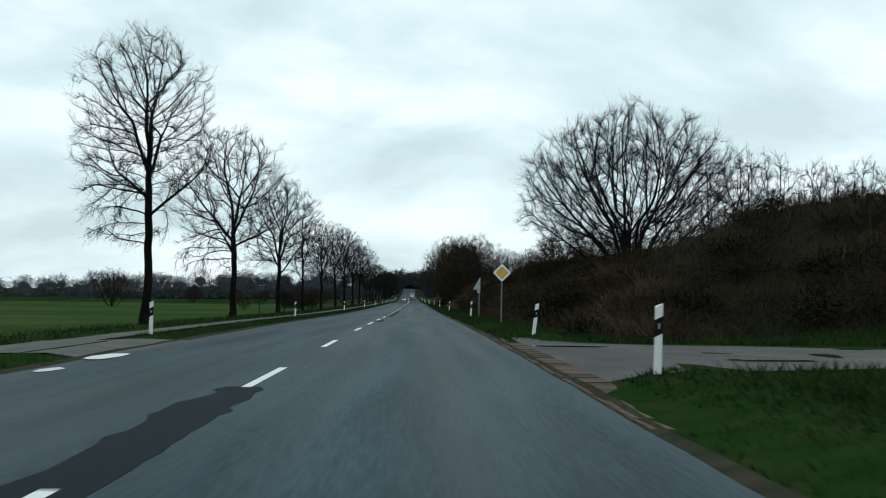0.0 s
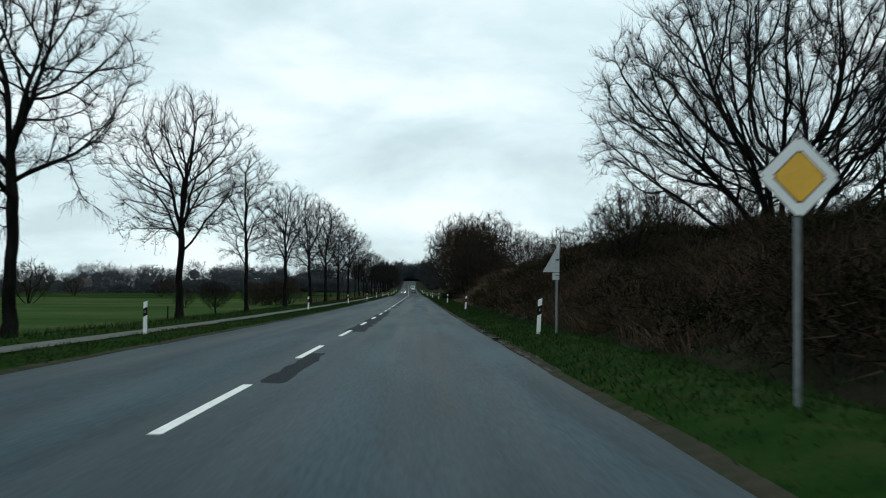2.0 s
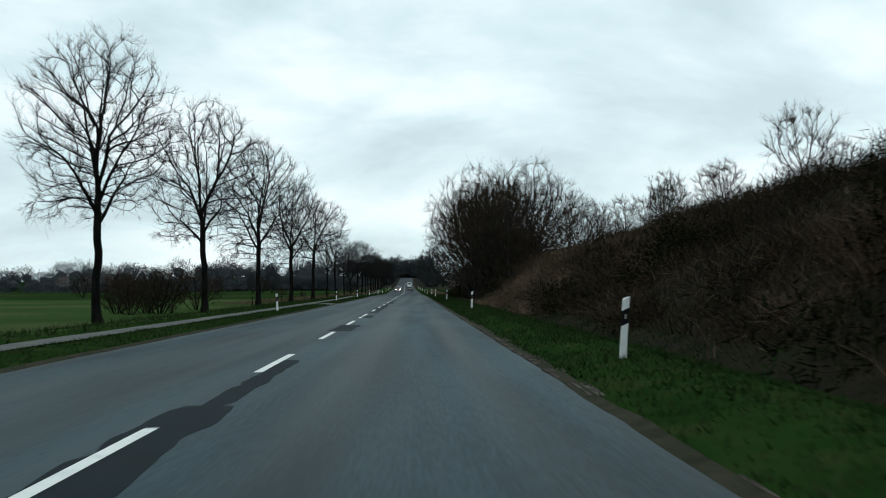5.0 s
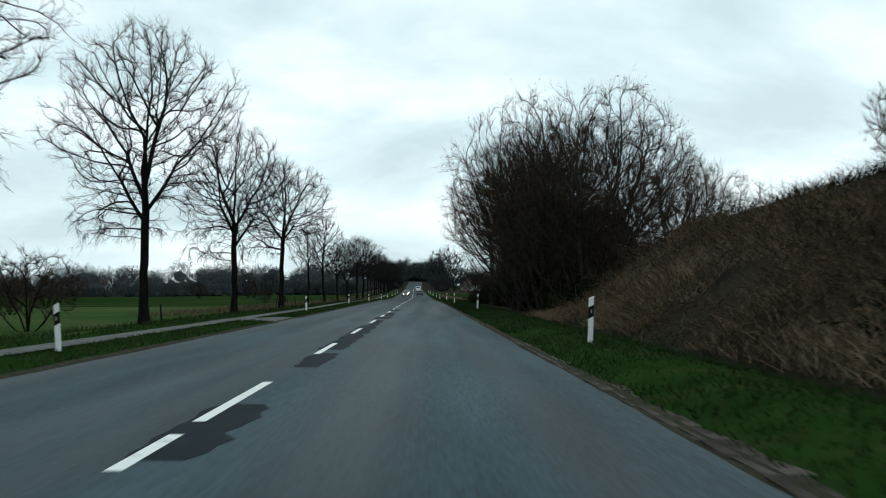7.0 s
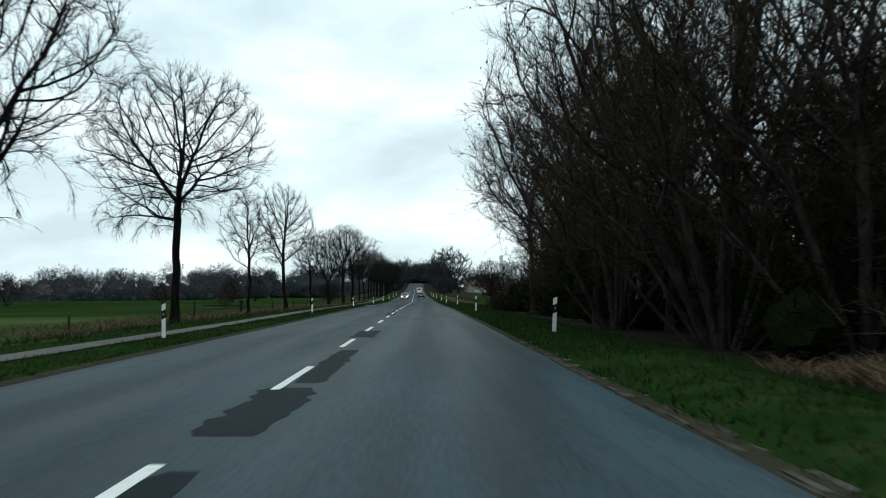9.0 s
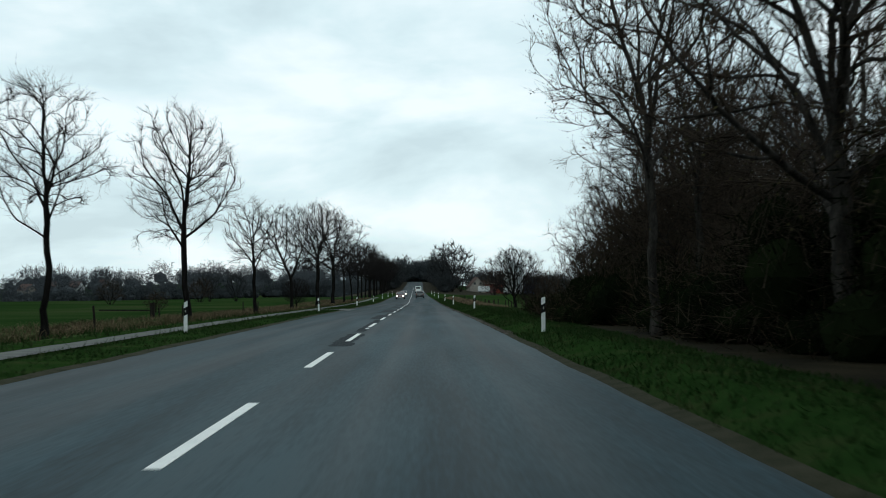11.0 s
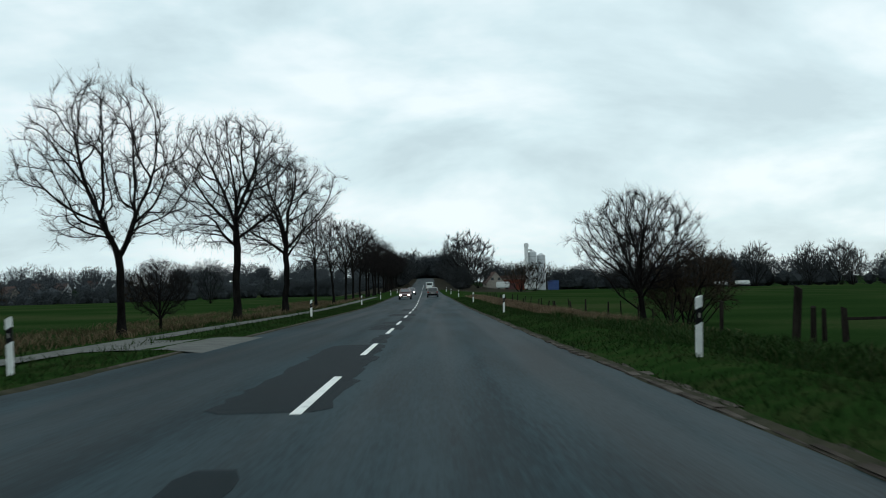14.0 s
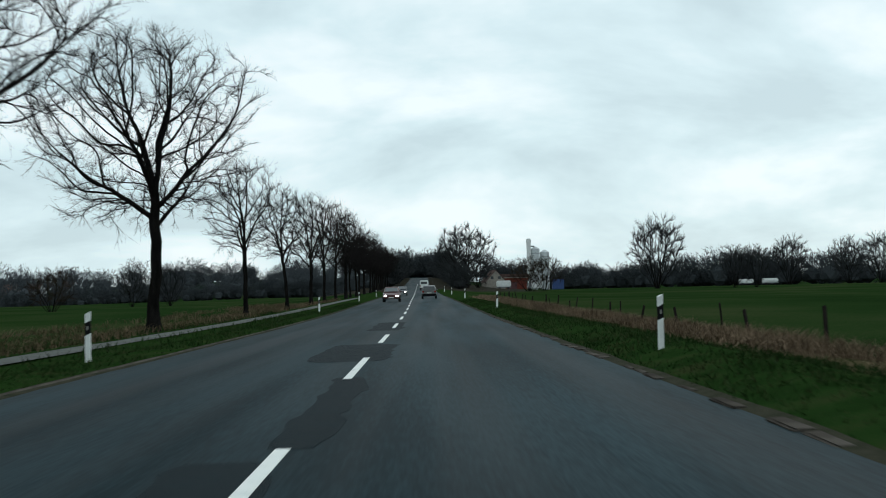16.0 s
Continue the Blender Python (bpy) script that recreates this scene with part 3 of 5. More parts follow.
def colonise(rng, goals, pts, par, step, kill, reach, inertia, up, wander, heart, fan, rounds=150):
    """Grows a skeleton towards goals spread through a crown: each round the nodes nearest to goals put out a length of limb.
    fan: how much limbs run outwards from the heart of the crown."""
    cap, n = 14000, len(pts)
    P, D, parent, kids = np.zeros((cap, 3)), np.zeros((cap, 3)), np.full(cap, -1), np.zeros(cap, int)
    P[:n], parent[:n] = pts, par
    for i in range(n):
        d = P[i] - P[par[i]] if par[i] >= 0 else np.array((0, 0, 1.0))
        D[i] = d / (np.linalg.norm(d) + 1e-9)
        if par[i] >= 0:
            kids[par[i]] += 1
    far, near = np.full(len(goals), 1e9), np.zeros(len(goals), int)
    lo = 0
    for _ in range(rounds):
        for a in range(lo, n, 400):
            b = min(a + 400, n)
            d2 = ((goals[:, None] - P[None, a:b]) ** 2).sum(-1)
            k = d2.argmin(1)
            best = d2[np.arange(len(goals)), k]
            closer = best < far
            far[closer], near[closer] = best[closer], k[closer] + a
        lo = n
        keep = far > kill * kill
        goals, far, near = goals[keep], far[keep], near[keep]
        act = (far < reach * reach) & (kids[near] < 3)
        if not act.any() or n > cap - 1500:
            break
        v = goals[act] - P[near[act]]
        v /= np.linalg.norm(v, axis=1)[:, None] + 1e-9
        pull = np.zeros((n, 3))
        np.add.at(pull, near[act], v)
        g = np.unique(near[act])
        d = pull[g] / (np.linalg.norm(pull[g], axis=1)[:, None] + 1e-9)
        out = P[g] - heart
        out /= np.linalg.norm(out, axis=1)[:, None] + 0.3
        d = d + inertia * D[g] + fan * out + (0, 0, up) + rng.normal(0, wander, (len(g), 3))
        d /= np.linalg.norm(d, axis=1)[:, None] + 1e-9
        m = n + len(g)
        P[n:m], D[n:m], parent[n:m] = P[g] + d * step, d, g
        kids[g] += 1
        n = m
    return P[:n], D[:n], parent[:n]


def limb_radii(parent, tip, base):
    """Every limb as thick as the twigs it feeds ask for, from the tip's radius to the base's."""
    n = len(parent)
    load = np.zeros(n)
    has = np.zeros(n, bool)
    has[parent[parent >= 0]] = True
    load[~has] = 1
    for i in range(n - 1, -1, -1):
        if parent[i] >= 0:
            load[parent[i]] += load[i]
    top = load.max()
    share = np.log(np.maximum(load, 1)) / math.log(max(top, 2))
    return tip * (base / tip) ** (share ** 0.78), ~has


def frames(d):
    a = np.cross(d, (0.31, 0.9, 0.3))
    a /= np.linalg.norm(a, axis=1)[:, None] + 1e-9
    return a, np.cross(d, a)


def tubes(P, D, parent, R, segs, sides):
    """Vertices and faces of the limbs that end in segs."""
    main = {}
    for i in np.argsort(R):
        main[parent[i]] = i
    n = len(P)
    lead = np.array([main.get(i, i) for i in range(n)])
    F = D + D[lead]
    F /= np.linalg.norm(F, axis=1)[:, None] + 1e-9
    up = parent[segs]
    goes_on = lead[up] == segs
    a0, b0 = frames(np.where(goes_on[:, None], F[up], D[segs]))
    a1, b1 = frames(F[segs])
    r0 = np.where(goes_on, R[up], np.minimum(R[segs] * 1.25, R[up]))
    r0, r1 = r0[:, None, None], R[segs][:, None, None]
    t = np.arange(sides) * 2 * math.pi / sides
    c, s = np.cos(t)[None, :, None], np.sin(t)[None, :, None]
    low = P[up][:, None] + r0 * (a0[:, None] * c + b0[:, None] * s)
    high = P[segs][:, None] + r1 * (a1[:, None] * c + b1[:, None] * s)
    v = np.concatenate([low, high], 1).reshape(-1, 3)
    k, q = np.arange(sides), (np.arange(sides) + 1) % sides
    f = np.stack([k, q, q + sides, k + sides], 1)[None] + (np.arange(len(segs)) * 2 * sides)[:, None, None]
    return v, f.reshape(-1, 4)


def aside_of(rng, d, low, high):
    """Directions turned away from d by angles between low and high degrees, to any side."""
    an, az = np.radians(rng.uniform(low, high, len(d))), rng.uniform(0, 2 * math.pi, len(d))
    a, b = frames(d)
    return d * np.cos(an)[:, None] + (a * np.cos(az)[:, None] + b * np.sin(az)[:, None]) * np.sin(an)[:, None]


def spikes(p, q, r):
    """Twigs that run out to a point: three thin sides each."""
    d = q / (np.linalg.norm(q, axis=1)[:, None] + 1e-9)
    a, b = frames(d)
    r = np.broadcast_to(r, (len(p),))[:, None]
    v = np.stack([p + a * r, p + (b * 0.87 - a * 0.5) * r, p - (b * 0.87 + a * 0.5) * r, p + q], 1).reshape(-1, 3)
    f = np.array([(0, 1, 3), (1, 2, 3), (2, 0, 3)])[None] + (np.arange(len(p)) * 4)[:, None, None]
    return v, f.reshape(-1, 3)


def joined(name, pieces, mat, smooth_=True):
    vs, fs, n = [], [], 0
    for v, f in pieces:
        vs.append(v)
        fs += (f + n).tolist()
        n += len(v)
    return mesh_of(name, np.concatenate(vs).tolist(), fs, mat, smooth_)


def habit(**changes):
    """How a plant carries its limbs and twigs; lengths in metres, angles in degrees."""
    k = dict(step=0.26, kill=0.40, reach=3.2, inertia=0.75, up=0.10, wander=0.10, tip=0.0105, per=2.5, twig=(0.25, 0.70), twig_r=0.0074, angle=(14, 44), rise=0.25,
             sub=2, leaf=0.0, leaf_share=0.3, leaf_below=99.0, hang_below=-99.0, fan=0.45)
    k.update(changes)
    return k


def dressed(rng, P, D, parent, k, base, twig_mat, wood_mat, flare, heart):
    """Limbs, twigs and leaves on a skeleton, as three meshes."""
    R, tips = limb_radii(parent, k["tip"], base)
    if flare:
        R = R * (1 + 0.75 * np.exp(-np.maximum(P[:, 2], 0) / (flare * 0.12)) * (R > base * 0.8))
    real = parent >= 0
    thick = np.nonzero(real & (R > 0.034))[0]
    thin = np.nonzero(real & (R <= 0.034))[0]
    wood = joined("trunk", [tubes(P, D, parent, R, thick, 7)], wood_mat)
    carry = np.nonzero(real & (R < k["tip"] * 3.2))[0]
    count = rng.poisson(k["per"], len(carry)) + 2 * tips[carry]
    at = np.repeat(carry, count)
    p = P[at] - D[at] * (k["step"] * rng.random(len(at)))[:, None]
    hang = np.clip((k["hang_below"] - p[:, 2]) / 1.2, 0, 1)
    q = aside_of(rng, D[at], *k["angle"])
    out = p - heart
    q += out / (np.linalg.norm(out, axis=1)[:, None] + 0.3) * (k["fan"] * 0.9 * (1 - 0.7 * hang))[:, None]
    q[:, 2] += k["rise"] * (1 - hang) - 0.55 * hang
    q /= np.linalg.norm(q, axis=1)[:, None]
    length = rng.uniform(*k["twig"], len(at)) * np.where(tips[at], 1.25, 1.0)
    pieces = [tubes(P, D, parent, R, thin, 3), spikes(p, q * length[:, None], k["twig_r"])]
    ends = [p + q * length[:, None]]
    for j in range(k["sub"]):
        u = rng.uniform(0.2, 0.9, len(p))
        p2 = p + q * (length * u)[:, None]
        q2 = aside_of(rng, q, 22, 55)
        q2[:, 2] += 0.5 * k["rise"] * (1 - hang) - 0.5 * hang
        l2 = length * rng.uniform(0.3, 0.6, len(p))
        pieces.append(spikes(p2, q2 * l2[:, None], k["twig_r"] * 0.82))
        ends.append(p2 + q2 * l2[:, None])
    crown = joined("crown", pieces, twig_mat)
    leaves = None
    if k["leaf"]:
        e = np.concatenate(ends)
        e = e[(rng.random(len(e)) < k["leaf_share"]) & (e[:, 2] < k["leaf_below"])]
        d = rng.normal(size=(len(e), 3))
        d /= np.linalg.norm(d, axis=1)[:, None]
        a, _ = frames(d)
        s = (k["leaf"] * rng.uniform(0.6, 1.3, len(e)))[:, None]
        v = np.stack([e, e + d * s * 0.5 - a * s * 0.32, e + d * s, e + d * s * 0.5 + a * s * 0.32], 1).reshape(-1, 3)
        leaves = (v, np.arange(len(v)).reshape(-1, 4))
    return wood, crown, leaves


def ragged(rng, az, z, seed, amount):
    return np.array([1 + amount * (noise.noise((2 * math.cos(a), 2 * math.sin(a), h * 0.45 + seed)) + 0.6 * noise.noise((5 * math.cos(a), 5 * math.sin(a), h + seed))) for a, h in zip(az, z)])


def bare_tree(seed, height, fork, width, k, n=1300, leaders=5, tilt=(20, 52), trunk=0.17, lean=0.0, mid=0.42, low=0.0, twin=False, twig_mat=None, wood_mat=None, limb=0.30, spine=0.42):
    """A tree with one trunk up to its fork, leaders that fan out from there and an egg-shaped crown. low: how far its outer limbs hang below the fork."""
    rng = np.random.default_rng(seed)
    top = height - 0.25
    az = rng.uniform(0, 2 * math.pi, n)
    u = rng.beta(1.25, 1.25, n) if not low else rng.beta(1.15, 1.3, n)
    side = np.where(u < mid, np.sqrt(np.maximum(0, 1 - ((mid - u) / mid) ** 2 * 0.92)), np.sqrt(np.maximum(0, 1 - ((u - mid) / (1 - mid)) ** 2)))
    z = fork + 0.2 + u * (top - fork - 0.2)
    rad = np.sqrt(rng.uniform(0.02, 1, n)) * side * (width / 2 - 0.25) * ragged(rng, az, z, seed, 0.26)
    goals = np.stack([rad * np.cos(az) + lean * z, rad * np.sin(az), z], 1)
    if low:
        m = int(n * 0.12 * min(1.0, low))
        az = math.pi + rng.normal(0, 0.95, m)
        z = fork + 0.9 - (low + 0.6) * rng.random(m) ** 1.2
        rad = (0.30 + 0.46 * rng.random(m)) * width / 2
        goals = np.concatenate([goals, np.stack([rad * np.cos(az) + lean * z, rad * np.sin(az), z], 1)])
        k = dict(k, hang_below=fork + 0.7)
    pts, par = [np.array((0, 0, -0.3))], [-1]
    wob = rng.normal(0, 0.06, (2, 40)).cumsum(1)
    rise = int(fork / 0.45)
    for i in range(rise + 1):
        z = fork * i / rise
        pts.append(np.array((lean * z + wob[0, i] * 0.55, wob[1, i] * 0.55, z)))
        par.append(len(pts) - 2)
    crotch = len(pts) - 1
    turn = rng.uniform(0, 6.283)
    if not twin:
        last = crotch
        for i in range(int((top - fork) * spine / 0.4)):
            pts.append(pts[last] + np.array((lean * 0.4 + rng.normal(0, 0.035), rng.normal(0, 0.035), 0.4)))
            par.append(last)
            last = len(pts) - 1
    stem = len(pts) - 1 - crotch
    for j in range(2 if twin else leaders):
        out = radians(tilt[1] + (tilt[0] - tilt[1]) * j / max(leaders - 1, 1) + rng.uniform(-6, 6))
        a = (0.15 + j * math.pi) if twin else turn + j * 2.4 + rng.uniform(-0.3, 0.3)
        last = crotch + (int(stem * 0.55 * j / leaders) if not twin else 0) if j else max(crotch - 1, 1)
        last = crotch if twin else last
        d = np.array((math.sin(out) * math.cos(a), math.sin(out) * math.sin(a), math.cos(out)))
        for i in range(max(3, int((height - fork) * limb / 0.35))):
            d = d + rng.normal(0, 0.06, 3) + ((0, 0, 0.16) if twin else (0, 0, 0.02))
            d /= np.linalg.norm(d)
            pts.append(pts[last] + d * 0.35)
            par.append(last)
            last = len(pts) - 1
    P, D, parent = colonise(rng, goals, pts, par, k["step"], k["kill"], k["reach"], k["inertia"], k["up"], k["wander"], np.array((lean * fork, 0, fork - 0.4)), k["fan"])
    return dressed(rng, P, D, parent, k, trunk, twig_mat or TWIG, wood_mat or BARK, fork, np.array((lean * fork, 0, fork - 0.4)))


def bare_shrub(seed, height, width, k, n=900, stems=10, trunk=0.07, spread=(5, 60), limb=0.35, flat=0.5, twig_mat=None, wood_mat=None, sweep=0.03):
    """A many-stemmed tree or shrub: stems fan out from the ground into a domed crown."""
    rng = np.random.default_rng(seed)
    d = rng.normal(size=(n, 3))
    d /= np.linalg.norm(d, axis=1)[:, None]
    u = rng.uniform(0.10, 1, n) ** (1 / 2.4)
    az = np.arctan2(d[:, 1], d[:, 0])
    u = u * ragged(rng, az, d[:, 2] * 3, seed, 0.22)
    mid = height * flat
    up_, down = height - 0.2 - mid, mid - height * 0.08
    goals = d * u[:, None] * np.where(d[:, 2:] > 0, (width / 2, width / 2, up_), (width / 2, width / 2, down)) + (0, 0, mid)
    pts, par = [np.array((0, 0, -0.5))], [-1]
    gap = k["step"] * 1.3
    for j in range(stems):
        out = radians(spread[0] + (spread[1] - spread[0]) * (j + rng.random()) / stems)
        a = j * 2.4 + rng.uniform(-0.4, 0.4)
        d = np.array((math.sin(out) * math.cos(a), math.sin(out) * math.sin(a), math.cos(out)))
        pts.append(np.array((d[0] * width * 0.05, d[1] * width * 0.05, -0.2)))
        par.append(0)
        last = len(pts) - 1
        far = 1 / math.sqrt((math.cos(out) / height) ** 2 + (math.sin(out) / (width / 2)) ** 2)
        for i in range(max(2, int(far * limb / gap))):
            d = d + rng.normal(0, 0.05, 3) + (0, 0, sweep)
            d /= np.linalg.norm(d)
            pts.append(pts[last] + d * gap)
            par.append(last)
            last = len(pts) - 1
    P, D, parent = colonise(rng, goals, pts, par, k["step"], k["kill"], k["reach"], k["inertia"], k["up"], k["wander"], np.array((0, 0, height * 0.05)), k["fan"])
    return dressed(rng, P, D, parent, k, trunk * stems ** 0.4, twig_mat or TWIG_BROWN, wood_mat or BARK, 0.0, np.array((0, 0, height * 0.05)))


def planted(name, meshes, m, label, category, group="", leaf_mat=None):
    ob = empty(name, m, label, category, group)
    for me, nm in zip(meshes[:2], ("trunk", "crown")):
        c = new(nm, me)
        c.parent = ob
    if leaf_mat and meshes[2]:
        c = new("leaves", mesh_of("leaves", meshes[2][0].tolist(), meshes[2][1].tolist(), leaf_mat))
        c.parent = ob
    return ob


def again(ob, m, label=""):
    c = copy_thing(ob, m)
    if label:
        tagged(c, label)
    return c


def set_at(p, turn=0.0, size=1.0, tall=1.0):
    return Matrix.Translation(p) @ Matrix.Rotation(turn, 4, "Z") @ Matrix.Diagonal((size, size, size * tall, 1))


# roadside trees: y, aside, height, fork, width, leaders, their tilt, trunk radius, lean, widest part, how far limbs hang, goals in the crown
ROADSIDE = [
    (32.6, -10.5, 13.9, 5.6, 7.6, 6, (16, 56), 0.185, -0.02, 0.40, 1.9, 1300),
    (55.0, -10.1, 12.6, 4.7, 9.0, 5, (28, 62), 0.185, -0.03, 0.42, 1.7, 1250),
    (79.1, -9.95, 11.9, 4.0, 7.6, 7, (12, 50), 0.17, 0.0, 0.45, 0.3, 1250),
    (104.3, -10.2, 11.9, 3.7, 5.6, 5, (14, 46), 0.13, 0.0, 0.38, 0.3, 800),
    (129.6, -10.3, 11.7, 4.4, 7.0, 7, (10, 46), 0.16, 0.0, 0.42, 0.6, 1150),
    (151.1, -10.0, 12.6, 4.6, 7.6, 5, (18, 54), 0.17, 0.0, 0.42, 0.8, 1100),
    (176.0, -10.15, 13.4, 5.0, 8.6, 5, (16, 46), 0.185, -0.01, 0.46, 1.5, 1250),
    (199.2, -10.05, 12.4, 4.7, 8.0, 5, (22, 58), 0.185, -0.01, 0.42, 1.6, 1150),
    (222.6, -9.88, 12.4, 5.4, 9.6, 6, (22, 72), 0.185, 0.0, 0.36, 1.3, 1300),
    (245.5, -9.9, 8.2, 3.6, 4.6, 5, (15, 48), 0.10, -0.02, 0.42, 0.0, 500),
    (268.5, -10.1, 11.3, 4.3, 6.4, 5, (20, 58), 0.15, -0.05, 0.42, 0.5, 800),
    (293.6, -10.3, 8.4, 3.7, 5.0, 5, (22, 52), 0.125, -0.05, 0.46, 0.4, 560),
    (318.7, -10.5, 10.0, 3.1, 7.4, 2, (26, 30), 0.15, -0.06, 0.44, -1.1, 950),
    (343.6, -10.35, 12.3, 4.9, 9.2, 7, (16, 58), 0.22, 0.0, 0.44, 0.8, 1400),
    (366.0, -10.35, 12.9, 4.8, 10.0, 7, (14, 54), 0.23, -0.02, 0.46, 0.5, 1500),
    (391.6, -10.4, 10.4, 4.2, 5.6, 6, (10, 44), 0.14, -0.02, 0.42, 0.4, 800),
    (415.0, -10.4, 10.7, 4.1, 6.6, 6, (12, 46), 0.14, -0.04, 0.44, 0.4, 900),
]
roadside = []
for k, (y, o, h, f, w, n, tilt, tr, lean, wide, low, goals) in enumerate(ROADSIDE):
    leafy = dict(leaf=0.085, leaf_share=0.5, leaf_below=f + 1.5) if k == 2 else {}
    meshes = bare_tree(100 + k, h, f, w, habit(**leafy), goals, n, tilt, tr, lean, wide, max(low, 0.0), twin=k == 12, spine={0: 0.6, 3: 0.82, 4: 0.55, 9: 0.6}.get(k, 0.42), limb=0.24 if k == 3 else 0.30)
    label = "bare roadside tree keeping some withered leaves low down" if k == 2 else "bare forked roadside tree with two arms" if k == 12 else "bare deciduous roadside tree with dark trunk and fine twigs"
    roadside.append(planted("roadside_tree", meshes, set_at(on_ground(o, y), 0.0), label, "tree", "trees along the road", IVY))
LIGHT = habit(step=0.42, kill=0.60, reach=4.0, tip=0.016, per=3.0, twig=(0.4, 1.0), twig_r=0.015, sub=1)
far_roadside = [planted("roadside_tree", bare_tree(140 + k, 11.5 + k * 0.6, 4.2, 7.6, LIGHT, 420, 6, (14, 52), 0.17), set_at(on_ground(-10.4, 437 + 17 * k)), "bare deciduous roadside tree with dark trunk and fine twigs", "tree", "trees along the road") for k in range(3)]
rng = random.Random(11)
y = 488
while y < 800:
    src = far_roadside[rng.randrange(3)]
    again(src, set_at(on_ground(-10.4 + rng.uniform(-0.4, 0.4), y), rng.uniform(0, 6.28), rng.uniform(0.9, 1.12)))
    y += rng.uniform(8, 12)

# ---- posts and signs beside the road ----


def delineator(p, lean=0.0, tilt=0.0, turn=0.0, face=True):
    """White reflector post with its black slanted band, one metre high."""
    ob = empty("delineator_post", Matrix.Translation(p) @ Euler((tilt, lean, turn)).to_matrix().to_4x4(), "white plastic road delineator post with black band", "post", "delineator posts")
    def hull(z0, z1, z2, z3, d, mat, name, label=""):
        """A length of the rounded three-sided post, its cuts slanted from z0 to z1 below and z2 to z3 above."""
        outline = [(-0.06, 0.0), (-0.052, -0.022), (0.052, -0.022), (0.06, 0.0), (0.035, 0.062), (0.0, 0.085), (-0.035, 0.062)]
        bm = bmesh.new()
        lo = [bm.verts.new((x * d, y * d, z0 + (z1 - z0) * (x + 0.06) / 0.12)) for x, y in outline]
        hi = [bm.verts.new((x * d, y * d, z2 + (z3 - z2) * (x + 0.06) / 0.12)) for x, y in outline]
        bm.faces.new(lo[::-1])
        bm.faces.new(hi)
        for i in range(len(lo)):
            j = (i + 1) % len(lo)
            bm.faces.new((lo[i], lo[j], hi[j], hi[i]))
        return part(name, bm, mat, ob, label)
    hull(-0.25, -0.25, 0.52, 0.58, 1.0, WHITE, "post_body")
    hull(0.52, 0.58, 0.77, 0.83, 1.0, BLACK, "black_band", "slanted black band")
    hull(0.77, 0.83, 0.95, 1.01, 1.0, WHITE, "post_cap")
    part("reflector", box(-0.015, 0.015, -0.028, -0.02, 0.64, 0.72, 0.003), REFLECTOR, ob, "small pale reflector")
    return ob


POSTS = [(-4.7, 5.65, 0.02), (15.1, 5.88, 0.12), (52.5, 5.66, 0.05), (102.0, 5.72, 0.06), (150.0, 5.72, 0.03), (200.9, 5.72, 0.04), (242.5, 5.40, 0.0), (293.1, 5.74, 0.02), (338.9, 5.48, 0.0),
         (388, 5.6, 0.02), (437, 5.6, 0.0), (486, 5.6, 0.01), (535, 5.6, 0.0),
         (13.2, -5.72, 0.0), (54.4, -5.8, 0.0), (103.8, -5.65, -0.01), (149.3, -5.45, -0.07), (201.2, -5.6, -0.01), (246.2, -5.64, 0.0), (294.2, -5.72, -0.04), (340.6, -5.52, 0.0), (393, -5.75, 0.0), (442, -5.7, 0.0), (491, -5.7, 0.0), (540, -5.7, 0.0)]
for y, o, lean in POSTS:
    delineator(on_ground(o, y), lean, 0.0, 0.15 if o > 0 else -0.15)


def priority_sign(p):
    ob = empty("priority_road_sign", Matrix.Translation(p) @ Matrix.Rotation(0.04, 4, "Z"), "yellow and white diamond priority road sign on a grey pole", "road sign")
    part("pole", tube(0.038, -0.4, 2.78, 14), STEEL, ob, "galvanised steel pole")
    def diamond(half, y0, y1, mat, name, label=""):
        bm = box(-half, half, y0, y1, -half, half)
        bmesh.ops.bevel(bm, geom=[e for e in bm.edges if abs(e.verts[0].co.y - e.verts[1].co.y) > 0.001], offset=half * 0.13, segments=4, affect="EDGES")
        bmesh.ops.rotate(bm, verts=bm.verts, matrix=Matrix.Rotation(radians(45), 3, "Y"))
        bmesh.ops.translate(bm, verts=bm.verts, vec=(0, 0, 2.33))
        return part(name, bm, mat, ob, label)
    diamond(0.315, -0.058, -0.052, BLACK, "rim", "dark thin rim")
    diamond(0.303, -0.064, -0.0585, SIGN_WHITE, "panel", "white reflective panel")
    diamond(0.205, -0.069, -0.0645, BLACK, "border", "thin dark border")
    diamond(0.192, -0.074, -0.0695, SIGN_YELLOW, "centre", "amber yellow centre")
    diamond(0.300, -0.0515, -0.040, SIGN_BACK, "backing")
    for z in (2.15, 2.5):
        part("clamp", box(-0.05, 0.05, -0.045, 0.045, z - 0.02, z + 0.02, 0.006), STEEL, ob)
    return ob


priority_sign(on_ground(6.1, 31.9))


